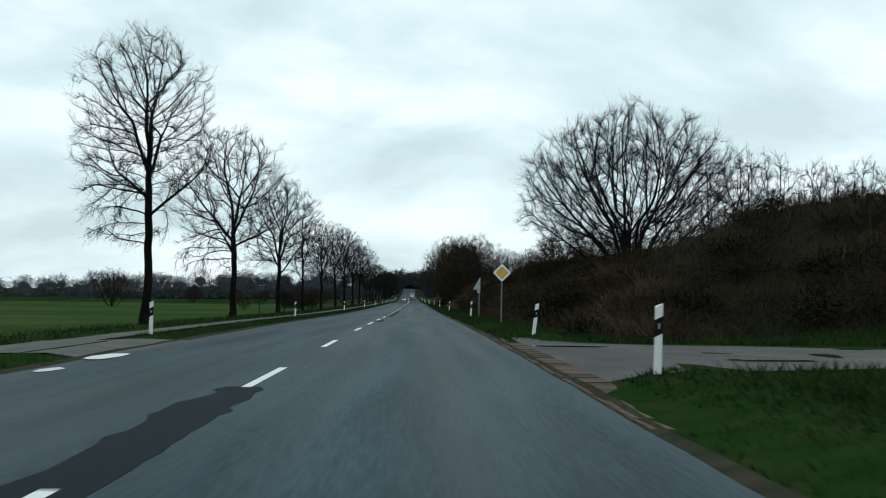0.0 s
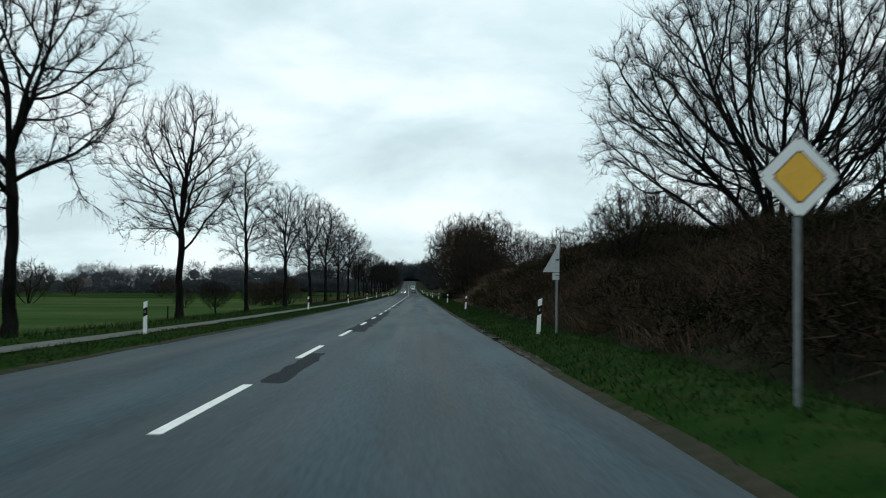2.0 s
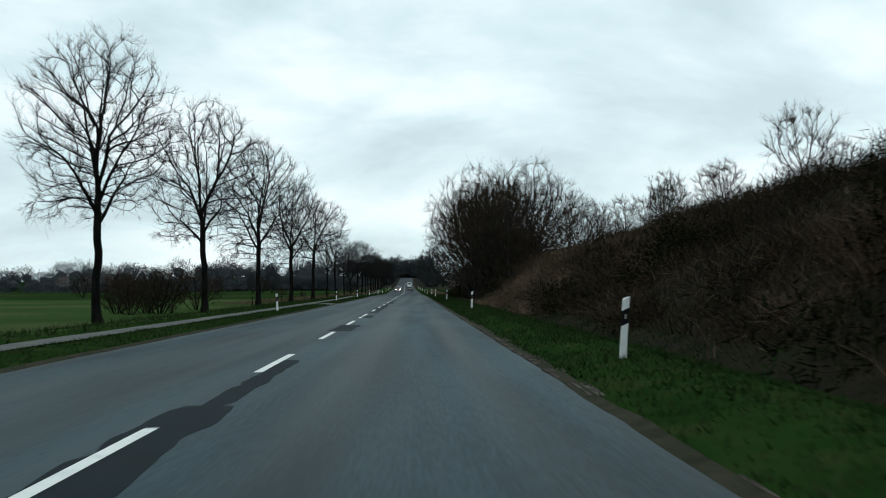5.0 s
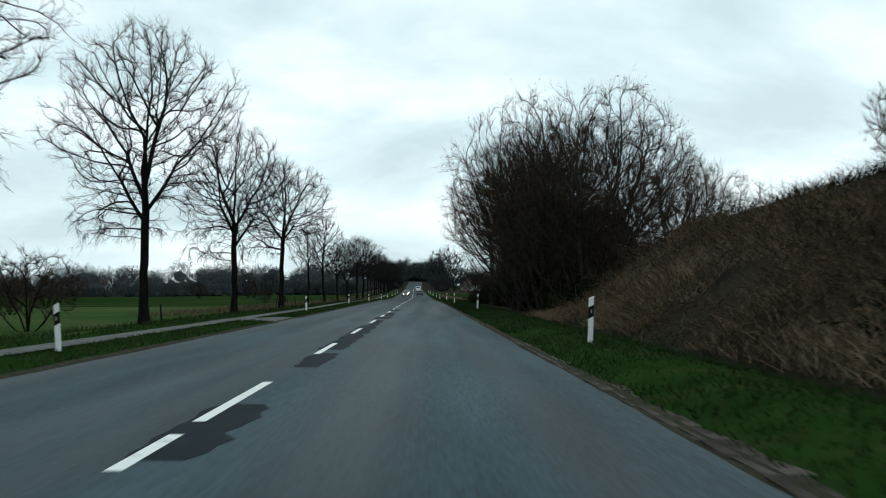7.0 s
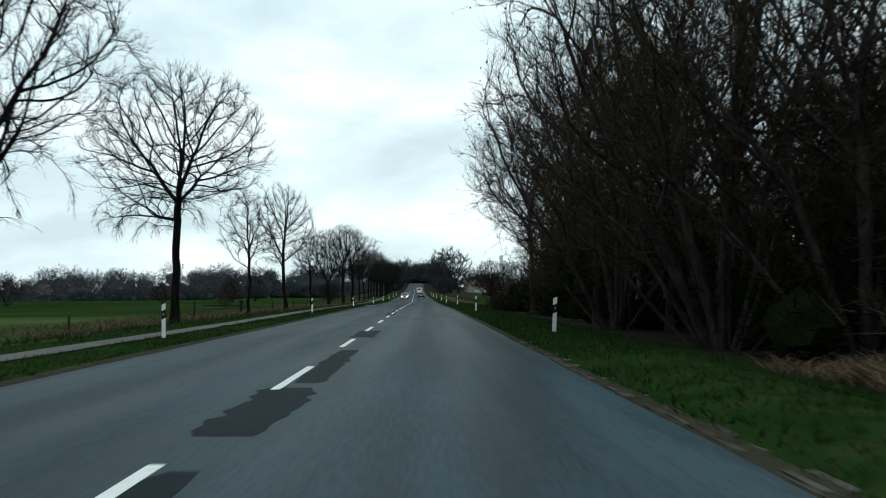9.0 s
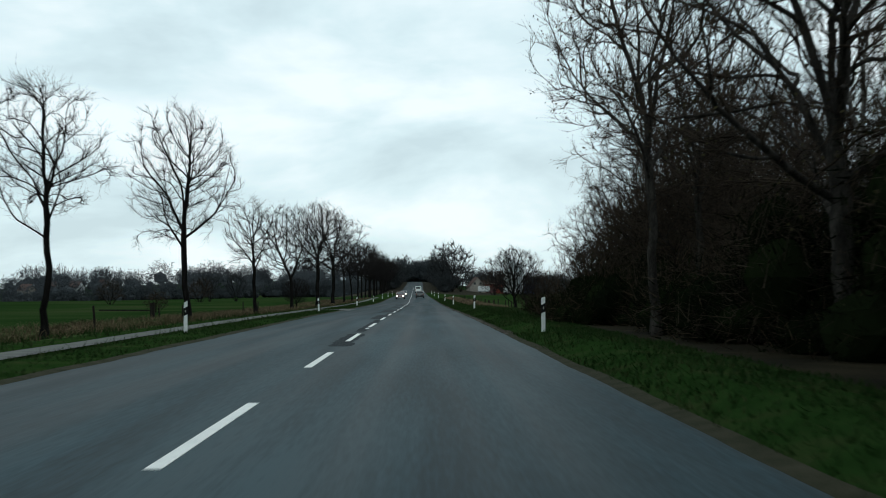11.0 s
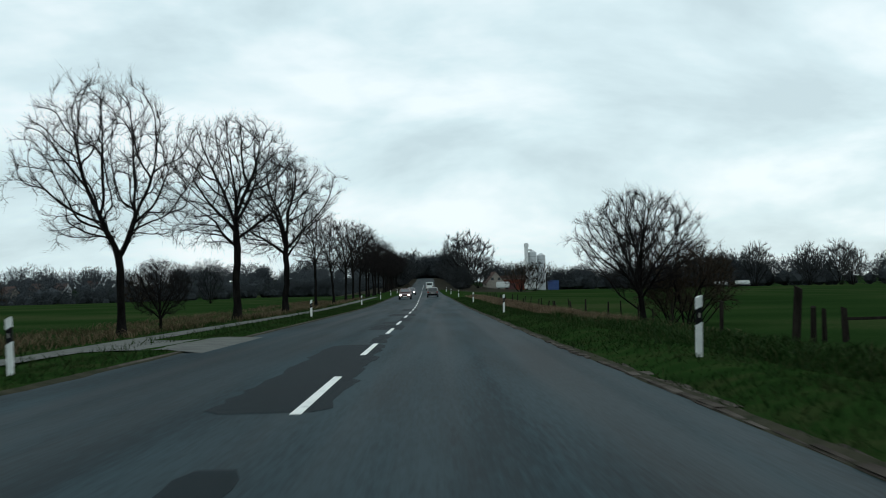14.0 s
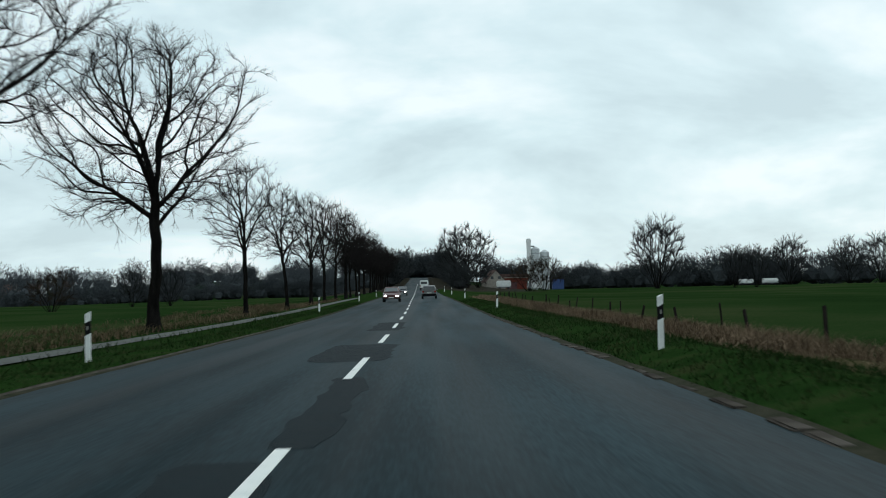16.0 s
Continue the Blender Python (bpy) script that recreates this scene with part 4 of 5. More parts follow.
def sign_from_behind(p, turn):
    """A triangular sign with a plate below it, its bare back towards the road."""
    ob = empty("warning_sign", Matrix.Translation(p) @ Matrix.Rotation(turn, 4, "Z"), "bare grey back of a triangular sign and plate on a pole", "road sign")
    part("pole", tube(0.035, -0.4, 2.4, 14), STEEL, ob, "galvanised steel pole")
    bm = prism([(-0.42, 1.75), (0.06, 1.75), (0.06, 2.48), (0.03, 2.52), (0.0, 2.48)], 0.014)
    bmesh.ops.translate(bm, verts=bm.verts, vec=(0, -0.060, 0))
    part("panel", bm, SIGN_BACK, ob, "bare grey aluminium back")
    part("plate", box(-0.14, 0.06, -0.060, -0.046, 1.53, 1.735, 0.004), SIGN_BACK, ob, "small bare grey plate below")
    part("clamp", box(-0.05, 0.05, -0.075, 0.045, 2.08, 2.12, 0.004), BLACK, ob)
    part("clamp", box(-0.05, 0.05, -0.075, 0.045, 1.64, 1.67, 0.004), STEEL, ob)
    return ob


sign_from_behind(on_ground(6.21, 52.8), radians(6))


# ---- shrubs, willow and woods on the other side ----
def lump(level):
    bm = bmesh.new()
    bmesh.ops.create_icosphere(bm, subdivisions=level, radius=1)
    v = [p.co.copy() for p in bm.verts]
    f = np.array([[q.index for q in p.verts] for p in bm.faces])
    bm.free()
    return v, f


LUMP_V, LUMP_F = lump(2)
ROUGH_V, ROUGH_F = lump(1)


def cloud(name, blobs, per, size, mat, label, category, kind="stuff", seed=1, hollow=0.35, rise=0.5, slim=0.16, core=0.0):
    """Tangled twigs in many clumps: small slivers in all directions. blobs: centre, radii."""
    rng = np.random.default_rng(seed)
    vs, n = [], 0
    for c, r in blobs:
        k = per
        d = rng.normal(size=(k, 3))
        d /= np.linalg.norm(d, axis=1)[:, None]
        rad = (hollow + (1 - hollow) * rng.random(k)) ** 0.6 * (1 + 0.18 * rng.normal(size=k))
        p = np.array(c) + d * rad[:, None] * np.array(r)
        p[:, 2] = np.maximum(p[:, 2], c[2] - r[2])
        a = rng.normal(size=(k, 3)) + d * 0.8 + (0, 0, rise)
        a /= np.linalg.norm(a, axis=1)[:, None]
        b = np.cross(a, rng.normal(size=(k, 3)))
        b /= np.linalg.norm(b, axis=1)[:, None] + 1e-9
        s = size * rng.uniform(0.5, 1.5, k)[:, None]
        tri = np.stack([p - b * s * slim, p + b * s * slim, p + a * s], 1)
        vs.append(tri.reshape(-1, 3))
    v = np.concatenate(vs)
    f = np.arange(len(v)).reshape(-1, 3)
    # solid inner lumps added to block light and keep the clumps dark
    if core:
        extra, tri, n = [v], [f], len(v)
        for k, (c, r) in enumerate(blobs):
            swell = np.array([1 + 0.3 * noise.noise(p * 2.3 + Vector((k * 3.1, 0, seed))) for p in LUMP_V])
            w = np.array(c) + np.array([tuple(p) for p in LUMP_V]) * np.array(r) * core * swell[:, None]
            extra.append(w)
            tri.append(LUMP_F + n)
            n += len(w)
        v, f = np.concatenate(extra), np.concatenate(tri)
    me = mesh_of(name, v.tolist(), f.tolist(), mat)
    return tagged(new(name, me), label, category, kind=kind)


WILLOW = habit(step=0.34, kill=0.50, reach=4.0, inertia=0.7, up=0.22, wander=0.08, tip=0.0125, per=3.0, twig=(0.4, 1.15), twig_r=0.0095, angle=(10, 36), rise=0.35)
willow = planted("willow_tree", bare_shrub(7, 14.0, 18.6, WILLOW, 3400, 18, 0.115, (3, 72), 0.34, 0.46, TWIG), set_at(on_ground(20.6, 76.8, 0.3)), "large bare many-stemmed willow on the bank", "tree")
BIRCH = habit(step=0.28, kill=0.46, up=0.2, inertia=0.7, per=2.4, twig=(0.25, 0.7), rise=-0.05, twig_r=0.0085, tip=0.0095)
birch = planted("young_tree", bare_tree(31, 9.0, 1.6, 4.4, BIRCH, 420, 5, (8, 34), 0.09, 0.03, 0.5), set_at(on_ground(32.5, 83), 0.0, 1.25), "slender bare young tree on the bank", "tree", "young trees on the bank")
for o, y, s in ((36, 86, 0.95), (39, 80, 0.85), (30.0, 88, 0.9), (44, 84, 0.95), (34.0, 92, 1.0), (41.5, 90, 0.9)):
    again(birch, set_at(on_ground(o, y), y, s))
PALE = habit(step=0.22, kill=0.34, up=0.42, inertia=0.9, per=2.3, twig=(0.25, 0.65), angle=(6, 26), rise=0.5, twig_r=0.0062, tip=0.0075, fan=0.25)
pale = planted("bank_shrub", bare_shrub(41, 4.6, 3.8, PALE, 380, 12, 0.026, (2, 30), 0.4, 0.58), set_at(on_ground(21.8, 140)), "bare upright shrub on top of the bank", "shrub", "shrubs on the bank")
rng = random.Random(5)
for o, y, s in ((20.5, 165, 0.85), (17.0, 150, 0.55), (18.5, 154, 0.6), (16.4, 159, 0.55), (19.5, 146, 0.6), (23, 161, 0.8), (25, 130, 0.5), (22, 120, 0.45), (27, 152, 0.7), (21, 170, 0.6), (15.5, 148, 0.4), (24, 112, 0.5), (19, 128, 0.42), (28, 142, 0.75), (18, 90, 0.45), (24, 62, 0.6), (29, 52, 0.7), (34, 46, 0.8), (38, 56, 0.8), (22, 50, 0.4), (31, 66, 0.7)):
    again(pale, set_at(on_ground(o, y), rng.uniform(0, 6), s))
HAW = habit(step=0.22, kill=0.32, wander=0.16, per=2.4, twig=(0.15, 0.42), angle=(25, 70), rise=0.05, leaf=0.08, leaf_share=0.9, twig_r=0.008, sub=1, fan=0.2)
haw = planted("hawthorn", bare_shrub(51, 5.2, 6.4, HAW, 900, 9, 0.06, (6, 66), 0.35, 0.48), set_at(on_ground(18.2, 102.5, 0.2)), "dense dark hawthorn with small leaves on the bank", "shrub", "hawthorns", IVY)
for o, y, s in ((15.2, 90, 0.75), (14.0, 85, 0.55), (21.5, 106, 0.9), (24, 98, 0.8), (26, 56, 0.4), (24, 35, 0.4), (26.5, 33, 0.5), (28, 34, 0.5), (30, 62, 0.6), (24.5, 66, 0.5), (18.5, 70, 0.36), (17.0, 112, 0.45), (21, 86, 0.5), (17.5, 187, 0.85), (20.4, 187, 0.95), (23.5, 182, 0.8), (27, 176, 0.6), (20, 167, 0.28), (24, 184, 0.55), (17, 193, 1.1), (20, 197, 1.2), (23.5, 200, 1.3), (27, 205, 1.35), (19.5, 204, 1.1), (22, 211, 1.25), (15.6, 199, 0.8)):
    again(haw, set_at(on_ground(o, y, 0.2), y, s))

# the wood beside the road
THICK = habit(step=0.34, kill=0.52, reach=4.0, inertia=0.7, up=0.14, tip=0.0105, per=1.8, twig=(0.35, 0.95), twig_r=0.0088, leaf=0.10, leaf_share=0.12)
wood_a = planted("woodland_tree", bare_shrub(61, 13.8, 12.4, THICK, 1750, 12, 0.095, (3, 56), 0.42, 0.52, wood_mat=WOOD_BARK), set_at(on_ground(11.8, 193)), "dense dark bare woodland tree with many stems", "tree", "wood beside the road", BUD)
OAK = habit(step=0.34, kill=0.52, reach=4.0, tip=0.0115, per=2.1, twig=(0.35, 0.9), twig_r=0.0095, leaf=0.09, leaf_share=0.14, wander=0.15)
wood_b = planted("woodland_tree", bare_tree(62, 13.5, 3.4, 12.5, OAK, 1250, 7, (18, 68), 0.24, 0.03, 0.45, 0.8, twig_mat=TWIG_BROWN, wood_mat=WOOD_BARK), set_at(on_ground(12.4, 224)), "spreading bare woodland tree", "tree", "wood beside the road", BUD)
wood_c = planted("woodland_tree", bare_tree(63, 14.0, 5.6, 8.0, OAK, 800, 6, (12, 46), 0.15, 0.02, 0.5, twig_mat=TWIG_BROWN, wood_mat=WOOD_BARK), set_at(on_ground(11.5, 212)), "tall slender bare woodland tree", "tree", "wood beside the road", BUD)
WOOD = [("a", 19.5, 205, 0.85), ("b", 21.0, 212, 0.85), ("a", 25.0, 214, 0.8), ("a", 9.6, 197, 0.98), ("a", 11.2, 203, 1.0), ("c", 11.6, 208, 0.92), ("b", 14.3, 197, 0.95), ("c", 9.6, 218, 1.0), 
        ("a", 9.6, 213, 0.92), ("b", 11.0, 234, 1.0), ("c", 9.6, 247, 1.0), ("c", 12.6, 253, 0.9), ("a", 16.8, 252, 0.75),
        ("b", 14.6, 262, 0.90), ("a", 17.0, 263, 0.8), ("b", 16.4, 272, 0.80), ("a", 18.0, 275, 0.75), ("b", 15.2, 289, 0.66), ("a", 16.2, 284, 0.62), ("b", 19.5, 292, 0.55),
        ("a", 15.5, 272, 0.78), ("a", 16.6, 281, 0.74), ("a", 18.4, 267, 0.95), ("a", 19.5, 278, 0.7), ("a", 12.4, 279, 0.42), ("a", 22, 274, 0.7), ("a", 14.5, 292, 0.4)]
rng = random.Random(8)
for kind_, o, y, s in WOOD:
    again({"a": wood_a, "b": wood_b, "c": wood_c}[kind_], set_at(on_ground(o, y, 0.1), rng.uniform(0, 6.28), s))

slim_birch = planted("birch_tree", bare_tree(66, 11.5, 5.2, 4.6, dict(OAK, leaf=0.0), 330, 5, (8, 34), 0.12, 0.05, 0.5, twig_mat=TWIG_BROWN, wood_mat=BIRCH_BARK), set_at(on_ground(13.5, 224)), "slender birch with pale trunk at the wood's edge", "tree", "birches in the wood")
for o, y, s in ((12.7, 218.4, 1.05), (10.6, 214, 0.95), (11.2, 228, 1.0), (12.6, 238, 0.9)):
    again(slim_birch, set_at(on_ground(o, y), y, s))

rng = random.Random(21)
blobs = []
for k in range(120):
    y = rng.uniform(182, 292)
    o = rng.uniform(9.6, 26)
    h = rng.uniform(0.8, 2.2) if y < 262 else rng.uniform(0.5, 1.4)
    blobs.append((tuple(on_ground(o, y) + Vector((0, 0, h * 0.5))), (rng.uniform(1.0, 2.4), rng.uniform(1.0, 2.6), h)))
for k in range(60):
    y = rng.uniform(254, 293)
    h = rng.uniform(1.2, 2.6)
    blobs.append((tuple(on_ground(rng.uniform(11.0, 25), y) + Vector((0, 0, h * 0.5))), (rng.uniform(1.2, 2.4), rng.uniform(1.2, 2.4), h)))
for k in range(26):
    y = rng.uniform(190, 262)
    blobs.append((tuple(on_ground(rng.uniform(14, 26), y) + Vector((0, 0, rng.uniform(1.0, 3.0)))), (2.2, 2.6, 2.2)))
for k in range(44):
    y = rng.uniform(258, 289)
    blobs.append((tuple(on_ground(rng.uniform(13.0, 22), y) + Vector((0, 0, rng.uniform(1.2, 3.4)))), (1.8, 2.0, 1.9)))
for k in range(44):
    y = rng.uniform(189, 244)
    blobs.append((tuple(on_ground(rng.uniform(9.8, 16), y) + Vector((0, 0, rng.uniform(0.8, 3.4)))), (1.5, 1.8, 1.7)))
# near-black leaves and cores stand in for the shade under the trees
cloud("wood_undergrowth", blobs, 560, 0.30, IVY, "tangled undergrowth of the wood, coloured near black for shade", "undergrowth", seed=3, slim=0.07, core=0.55)
cloud("wood_undergrowth", blobs[::2], 420, 0.75, TWIG_BROWN, "bare thin branches tangled through the undergrowth", "undergrowth", seed=4, slim=0.016, hollow=0.6)
blobs = []
for k in range(84):
    y = rng.uniform(191, 252)
    blobs.append((tuple(on_ground(rng.uniform(11.5, 14.5 if y < 210 else 25), y) + Vector((0, 0, rng.uniform(1.8, 5.6)))), (2.0, 2.3, 2.0)))
for k in range(34):
    y = rng.uniform(252, 287)
    blobs.append((tuple(on_ground(rng.uniform(13.5, 22), y) + Vector((0, 0, rng.uniform(2.5, 6.5)))), (2.0, 2.0, 2.0)))
cloud("wood_undergrowth", blobs, 950, 0.55, TWIG_BROWN, "dense bare twigs of the wood's lower storey", "undergrowth", seed=14, slim=0.022, hollow=0.1)
blobs = []
for k in range(26):
    y = rng.uniform(272, 285)
    h = rng.uniform(0.5, 1.1)
    blobs.append((tuple(on_ground(rng.uniform(9.6, 13.5), y) + Vector((0, 0, h * 0.4))), (rng.uniform(0.6, 1.3), rng.uniform(0.6, 1.3), h)))
for k in range(46):
    y = rng.uniform(258, 284)
    blobs.append((tuple(on_ground(rng.uniform(8.2, 12.5), y) + Vector((0, 0, 0.2))), (rng.uniform(0.5, 1.1), rng.uniform(0.5, 1.3), rng.uniform(0.4, 1.0))))
for k in range(60):
    y = rng.uniform(232, 274)
    h = rng.uniform(0.9, 1.9)
    blobs.append((tuple(on_ground(rng.uniform(10.2, 13.5), y) + Vector((0, 0, h * 0.45))), (rng.uniform(0.7, 1.4), rng.uniform(0.8, 1.6), h)))
cloud("bramble_thicket", blobs, 700, 0.22, IVY, "low bramble thicket at the wood's edge, coloured near black for shade", "bramble", seed=5, slim=0.08, core=0.7)
cloud("bramble_thicket", blobs, 170, 0.5, BRAMBLE, "brown stems arching out of the dark thicket", "bramble", seed=6, slim=0.02, hollow=0.8)

# field tree, shrubs on the meadow side
for o, y, s in ((-15.2, 163, 0.62), (-16.8, 166, 0.55), (-18.4, 164, 0.5)):
    again(haw, set_at(on_ground(o, y, 0.2), y + o, s), "dense dark shrub beside the path")
for o, y, s in ((-14.6, 164, 0.72), (-16.2, 165, 0.66), (-17.8, 163, 0.6)):
    again(pale, set_at(on_ground(o, y), y + o, s), "bare upright shrub beside the path")
FIELD_TREE = habit(step=0.2, kill=0.28, up=0.32, inertia=0.7, per=2.6, twig=(0.25, 0.6), angle=(10, 36), rise=0.4, twig_r=0.0068, tip=0.0085, fan=0.25)
field_tree = planted("field_tree", bare_tree(71, 6.7, 1.3, 6.6, FIELD_TREE, 1700, 9, (8, 52), 0.15, -0.04, 0.62, twig_mat=TWIG), set_at(on_ground(11.9, 331, 0.1)), "bare rounded bushy tree at the field edge", "tree", "bushy trees")
FAR_TREE = habit(step=0.3, kill=0.42, up=0.15, tip=0.014, per=3.0, twig=(0.3, 0.8), angle=(12, 46), rise=0.25, twig_r=0.015, sub=1)
far_tree = planted("field_tree", bare_shrub(72, 5.8, 6.4, FAR_TREE, 420, 9, 0.045, (4, 66), 0.35, 0.5), set_at(on_ground(-49, 172)), "bare rounded bushy tree in the meadows", "tree", "bushy trees")
for o, y, s in ((14.6, 334, 0.82), (15.6, 336, 0.7), (13.6, 333, 0.5), (-14.9, 175, 0.62), (-11.7, 100, 0.36), (-11.0, 327, 0.5), (-30, 215, 0.5), (-42, 260, 0.7), (-26, 330, 0.4), (-60, 300, 0.8), (-75, 380, 1.0), (-55, 420, 0.8), (-22, 140, 0.4), (-16.5, 160, 0.5), (-90, 330, 0.9), (-48, 470, 1.0), (28, 600, 1.5), (34, 620, 1.6)):
    again(field_tree if abs(o) < 13 and y < 350 else far_tree, set_at(on_ground(o, y, 0.05), o + y, s))

# ---- far woods ----
rng = random.Random(33)


def far_crown(seed):
    """A small far tree of unit height: stems, branches and twig slivers; its understorey below."""
    r = random.Random(seed)
    s = Limbs()
    for i in range(5):
        out = radians(r.uniform(4, 50))
        q = around(Vector((0, 0, 1)), out, i * 2.4 + r.uniform(-0.5, 0.5))
        a, b, _ = grow(s, r, Vector((r.gauss(0, 0.03), r.gauss(0, 0.03), -0.03)), q, r.uniform(0.72, 0.92), 0.014, 0.004, 3, 3, 0.10, 0.06)
        for j in range(5):
            u = 0.3 + 0.7 * (j + r.random()) / 5
            p = along(a, u)
            q2 = around(b[-1], radians(r.uniform(18, 55)), r.uniform(0, 6.28))
            size = 0.26 * (1.2 - 0.7 * u)
            c, e, _ = grow(s, r, p, q2, size, 0.005, 0.003, 1, 3, 0.12, 0.05)
            for m in range(5):
                o = along(c, r.uniform(0.15, 1.0))
                t = around(q2, radians(r.uniform(15, 60)), r.uniform(0, 6.28)) * r.uniform(0.05, 0.13)
                w = t.orthogonal().normalized() * 0.007
                k = len(s.v)
                s.v += [o - w, o + w, o + t]
                s.f.append((k, k + 1, k + 2))
    # the dense middle low down and fine twigs all through the crown
    base = len(s.v)
    for p in ROUGH_V:
        swell = 1 + 0.6 * noise.noise(p * 1.9 + Vector((seed * 5.3, 0, 0)))
        s.v.append(Vector((p.x * 0.19 * swell, p.y * 0.19 * swell, 0.24 + p.z * 0.25 * swell)))
    s.f += [tuple(int(q) + base for q in f) for f in ROUGH_F]
    for j in range(620):
        d = Vector((r.gauss(0, 1), r.gauss(0, 1), r.gauss(0, 1))).normalized()
        u = r.uniform(0.45, 1.0) * (1 + 0.35 * noise.noise(d * 2.2 + Vector((seed * 3.7, 0, 0))))
        o = Vector((d.x * 0.33 * u, d.y * 0.33 * u, max(0.02, 0.44 + d.z * 0.46 * u)))
        t = (d * 0.6 + Vector((r.gauss(0, 0.5), r.gauss(0, 0.5), r.gauss(0.6, 0.5)))).normalized() * r.uniform(0.04, 0.085)
        w = t.orthogonal().normalized() * 0.0095
        w.rotate(Matrix.Rotation(r.uniform(0, 6.28), 3, t))
        k = len(s.v)
        s.v += [o - w, o + w, o + t]
        s.f.append((k, k + 1, k + 2))
    v = np.array([tuple(p) for p in s.v])
    tri = [f for f in s.f if len(f) == 3] + [g for f in s.f if len(f) == 4 for g in ((f[0], f[1], f[2]), (f[0], f[2], f[3]))]
    return v, np.array(tri)


FAR_CROWNS = [far_crown(k) for k in range(5)]


def belt(name, points, count, depth, height, seed, label, shape=None, mat=None):
    """Distant bare woods: ragged trees of uneven height, several rows deep."""
    r = random.Random(seed)
    vs, fs, n = [], [], 0
    for k in range(count):
        u = r.random() * (len(points) - 1)
        i = min(int(u), len(points) - 2)
        (x0, y0), (x1, y1) = points[i], points[i + 1]
        x, y = x0 + (x1 - x0) * (u - i), y0 + (y1 - y0) * (u - i) + r.uniform(0, depth)
        h = height * r.uniform(0.6, 1.12) * (1 + 0.35 * noise.noise((x * 0.02, y * 0.02, seed)))
        if shape:
            h *= shape(x)
        v, f = FAR_CROWNS[r.randrange(5)]
        an, w = r.uniform(0, 6.28), h * r.uniform(1.05, 1.7)
        c, s = math.cos(an), math.sin(an)
        z = ground_z(x, min(y, 1250))
        vs.append(np.stack([x + w * (c * v[:, 0] - s * v[:, 1]), y + w * (s * v[:, 0] + c * v[:, 1]), z + h * v[:, 2]], 1))
        fs.append(f + n)
        n += len(v)
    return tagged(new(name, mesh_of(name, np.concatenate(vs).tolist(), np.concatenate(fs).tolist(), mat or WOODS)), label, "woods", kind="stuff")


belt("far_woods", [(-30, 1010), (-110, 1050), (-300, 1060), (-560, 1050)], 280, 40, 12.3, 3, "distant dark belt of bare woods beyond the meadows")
belt("far_woods", [(-40, 1100), (-150, 1120), (-330, 1110), (-600, 1100)], 240, 130, 16.0, 4, "distant bare woods on a low rise, coloured pale for haze", lambda x: 1.0 + 0.35 * smooth(120, 200, -x) - 0.3 * smooth(330, 420, -x), WOODS_HAZED)
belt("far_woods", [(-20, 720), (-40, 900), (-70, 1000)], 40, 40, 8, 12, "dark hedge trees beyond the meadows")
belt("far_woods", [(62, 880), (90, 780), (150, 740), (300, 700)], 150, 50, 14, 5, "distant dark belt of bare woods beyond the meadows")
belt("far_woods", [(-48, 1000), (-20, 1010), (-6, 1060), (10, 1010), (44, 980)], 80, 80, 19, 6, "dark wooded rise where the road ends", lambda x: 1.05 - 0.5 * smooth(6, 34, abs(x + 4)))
belt("far_woods", [(9, 640), (9.5, 760), (6, 960)], 90, 30, 8.5, 7, "dark trees and hedge along the far road", mat=WOODS_DARK)
belt("far_woods", [(-14, 700), (-15, 860), (-15, 960)], 60, 30, 10, 9, "dark trees and hedge along the far road", mat=WOODS_DARK)
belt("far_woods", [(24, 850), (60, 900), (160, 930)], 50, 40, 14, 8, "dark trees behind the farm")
BIG = habit(step=0.7, kill=1.0, reach=8.0, up=0.25, wander=0.06, tip=0.032, per=3.4, twig=(0.9, 2.2), angle=(8, 34), rise=0.35, twig_r=0.032, sub=1, fan=0.6)
big = planted("large_tree", bare_shrub(81, 21, 19, BIG, 760, 11, 0.10, (4, 56), 0.35, 0.55, twig_mat=WOODS_DARK), set_at(on_ground(16.5, 700)), "large bare rounded tree beside the far road", "tree", "large far trees")
for o, y, s in ((13.5, 790, 0.8), (21, 712, 0.6)):
    again(big, set_at(on_ground(o, y), y, s))
for x, y, s in ((61, 622, 0.92), (77, 604, 0.5), (83, 606, 0.5), (111, 668, 0.72), (131, 672, 0.7), (170, 690, 0.7), (-70, 588, 0.46), (-62, 592, 0.48), (140, 655, 0.6), (152, 700, 0.8)):
    again(big, Matrix.Translation((x, y, ground_z(x, y))) @ Matrix.Rotation(x, 4, "Z") @ Matrix.Diagonal((s * 0.8, s * 0.8, s, 1)), "large bare tree at the far meadow edge")


FAR_HOUSES = [(-318, 1140, "red"), (-300, 1150, "red"), (-280, 1146, "pale"), (-258, 1152, "pale")]


# ---- fences ----
def fence_post(p, h, r, lean, seed):
    rg = random.Random(seed)
    ob = empty("fence_post", Matrix.Translation(p) @ Euler((rg.uniform(-0.08, 0.08), lean, rg.uniform(0, 6))).to_matrix().to_4x4(), "weathered leaning wooden fence post", "fence post", "fence posts")
    bm = tube(r, -0.3, h, 8, r * 0.85)
    for v in bm.verts:
        v.co.x += rg.uniform(-0.12, 0.12) * r
        v.co.y += rg.uniform(-0.12, 0.12) * r
        if v.co.z > 0.2:
            v.co.z += v.co.x * 0.4
    part("shaft", bm, WOOD_POST, ob)
    return ob


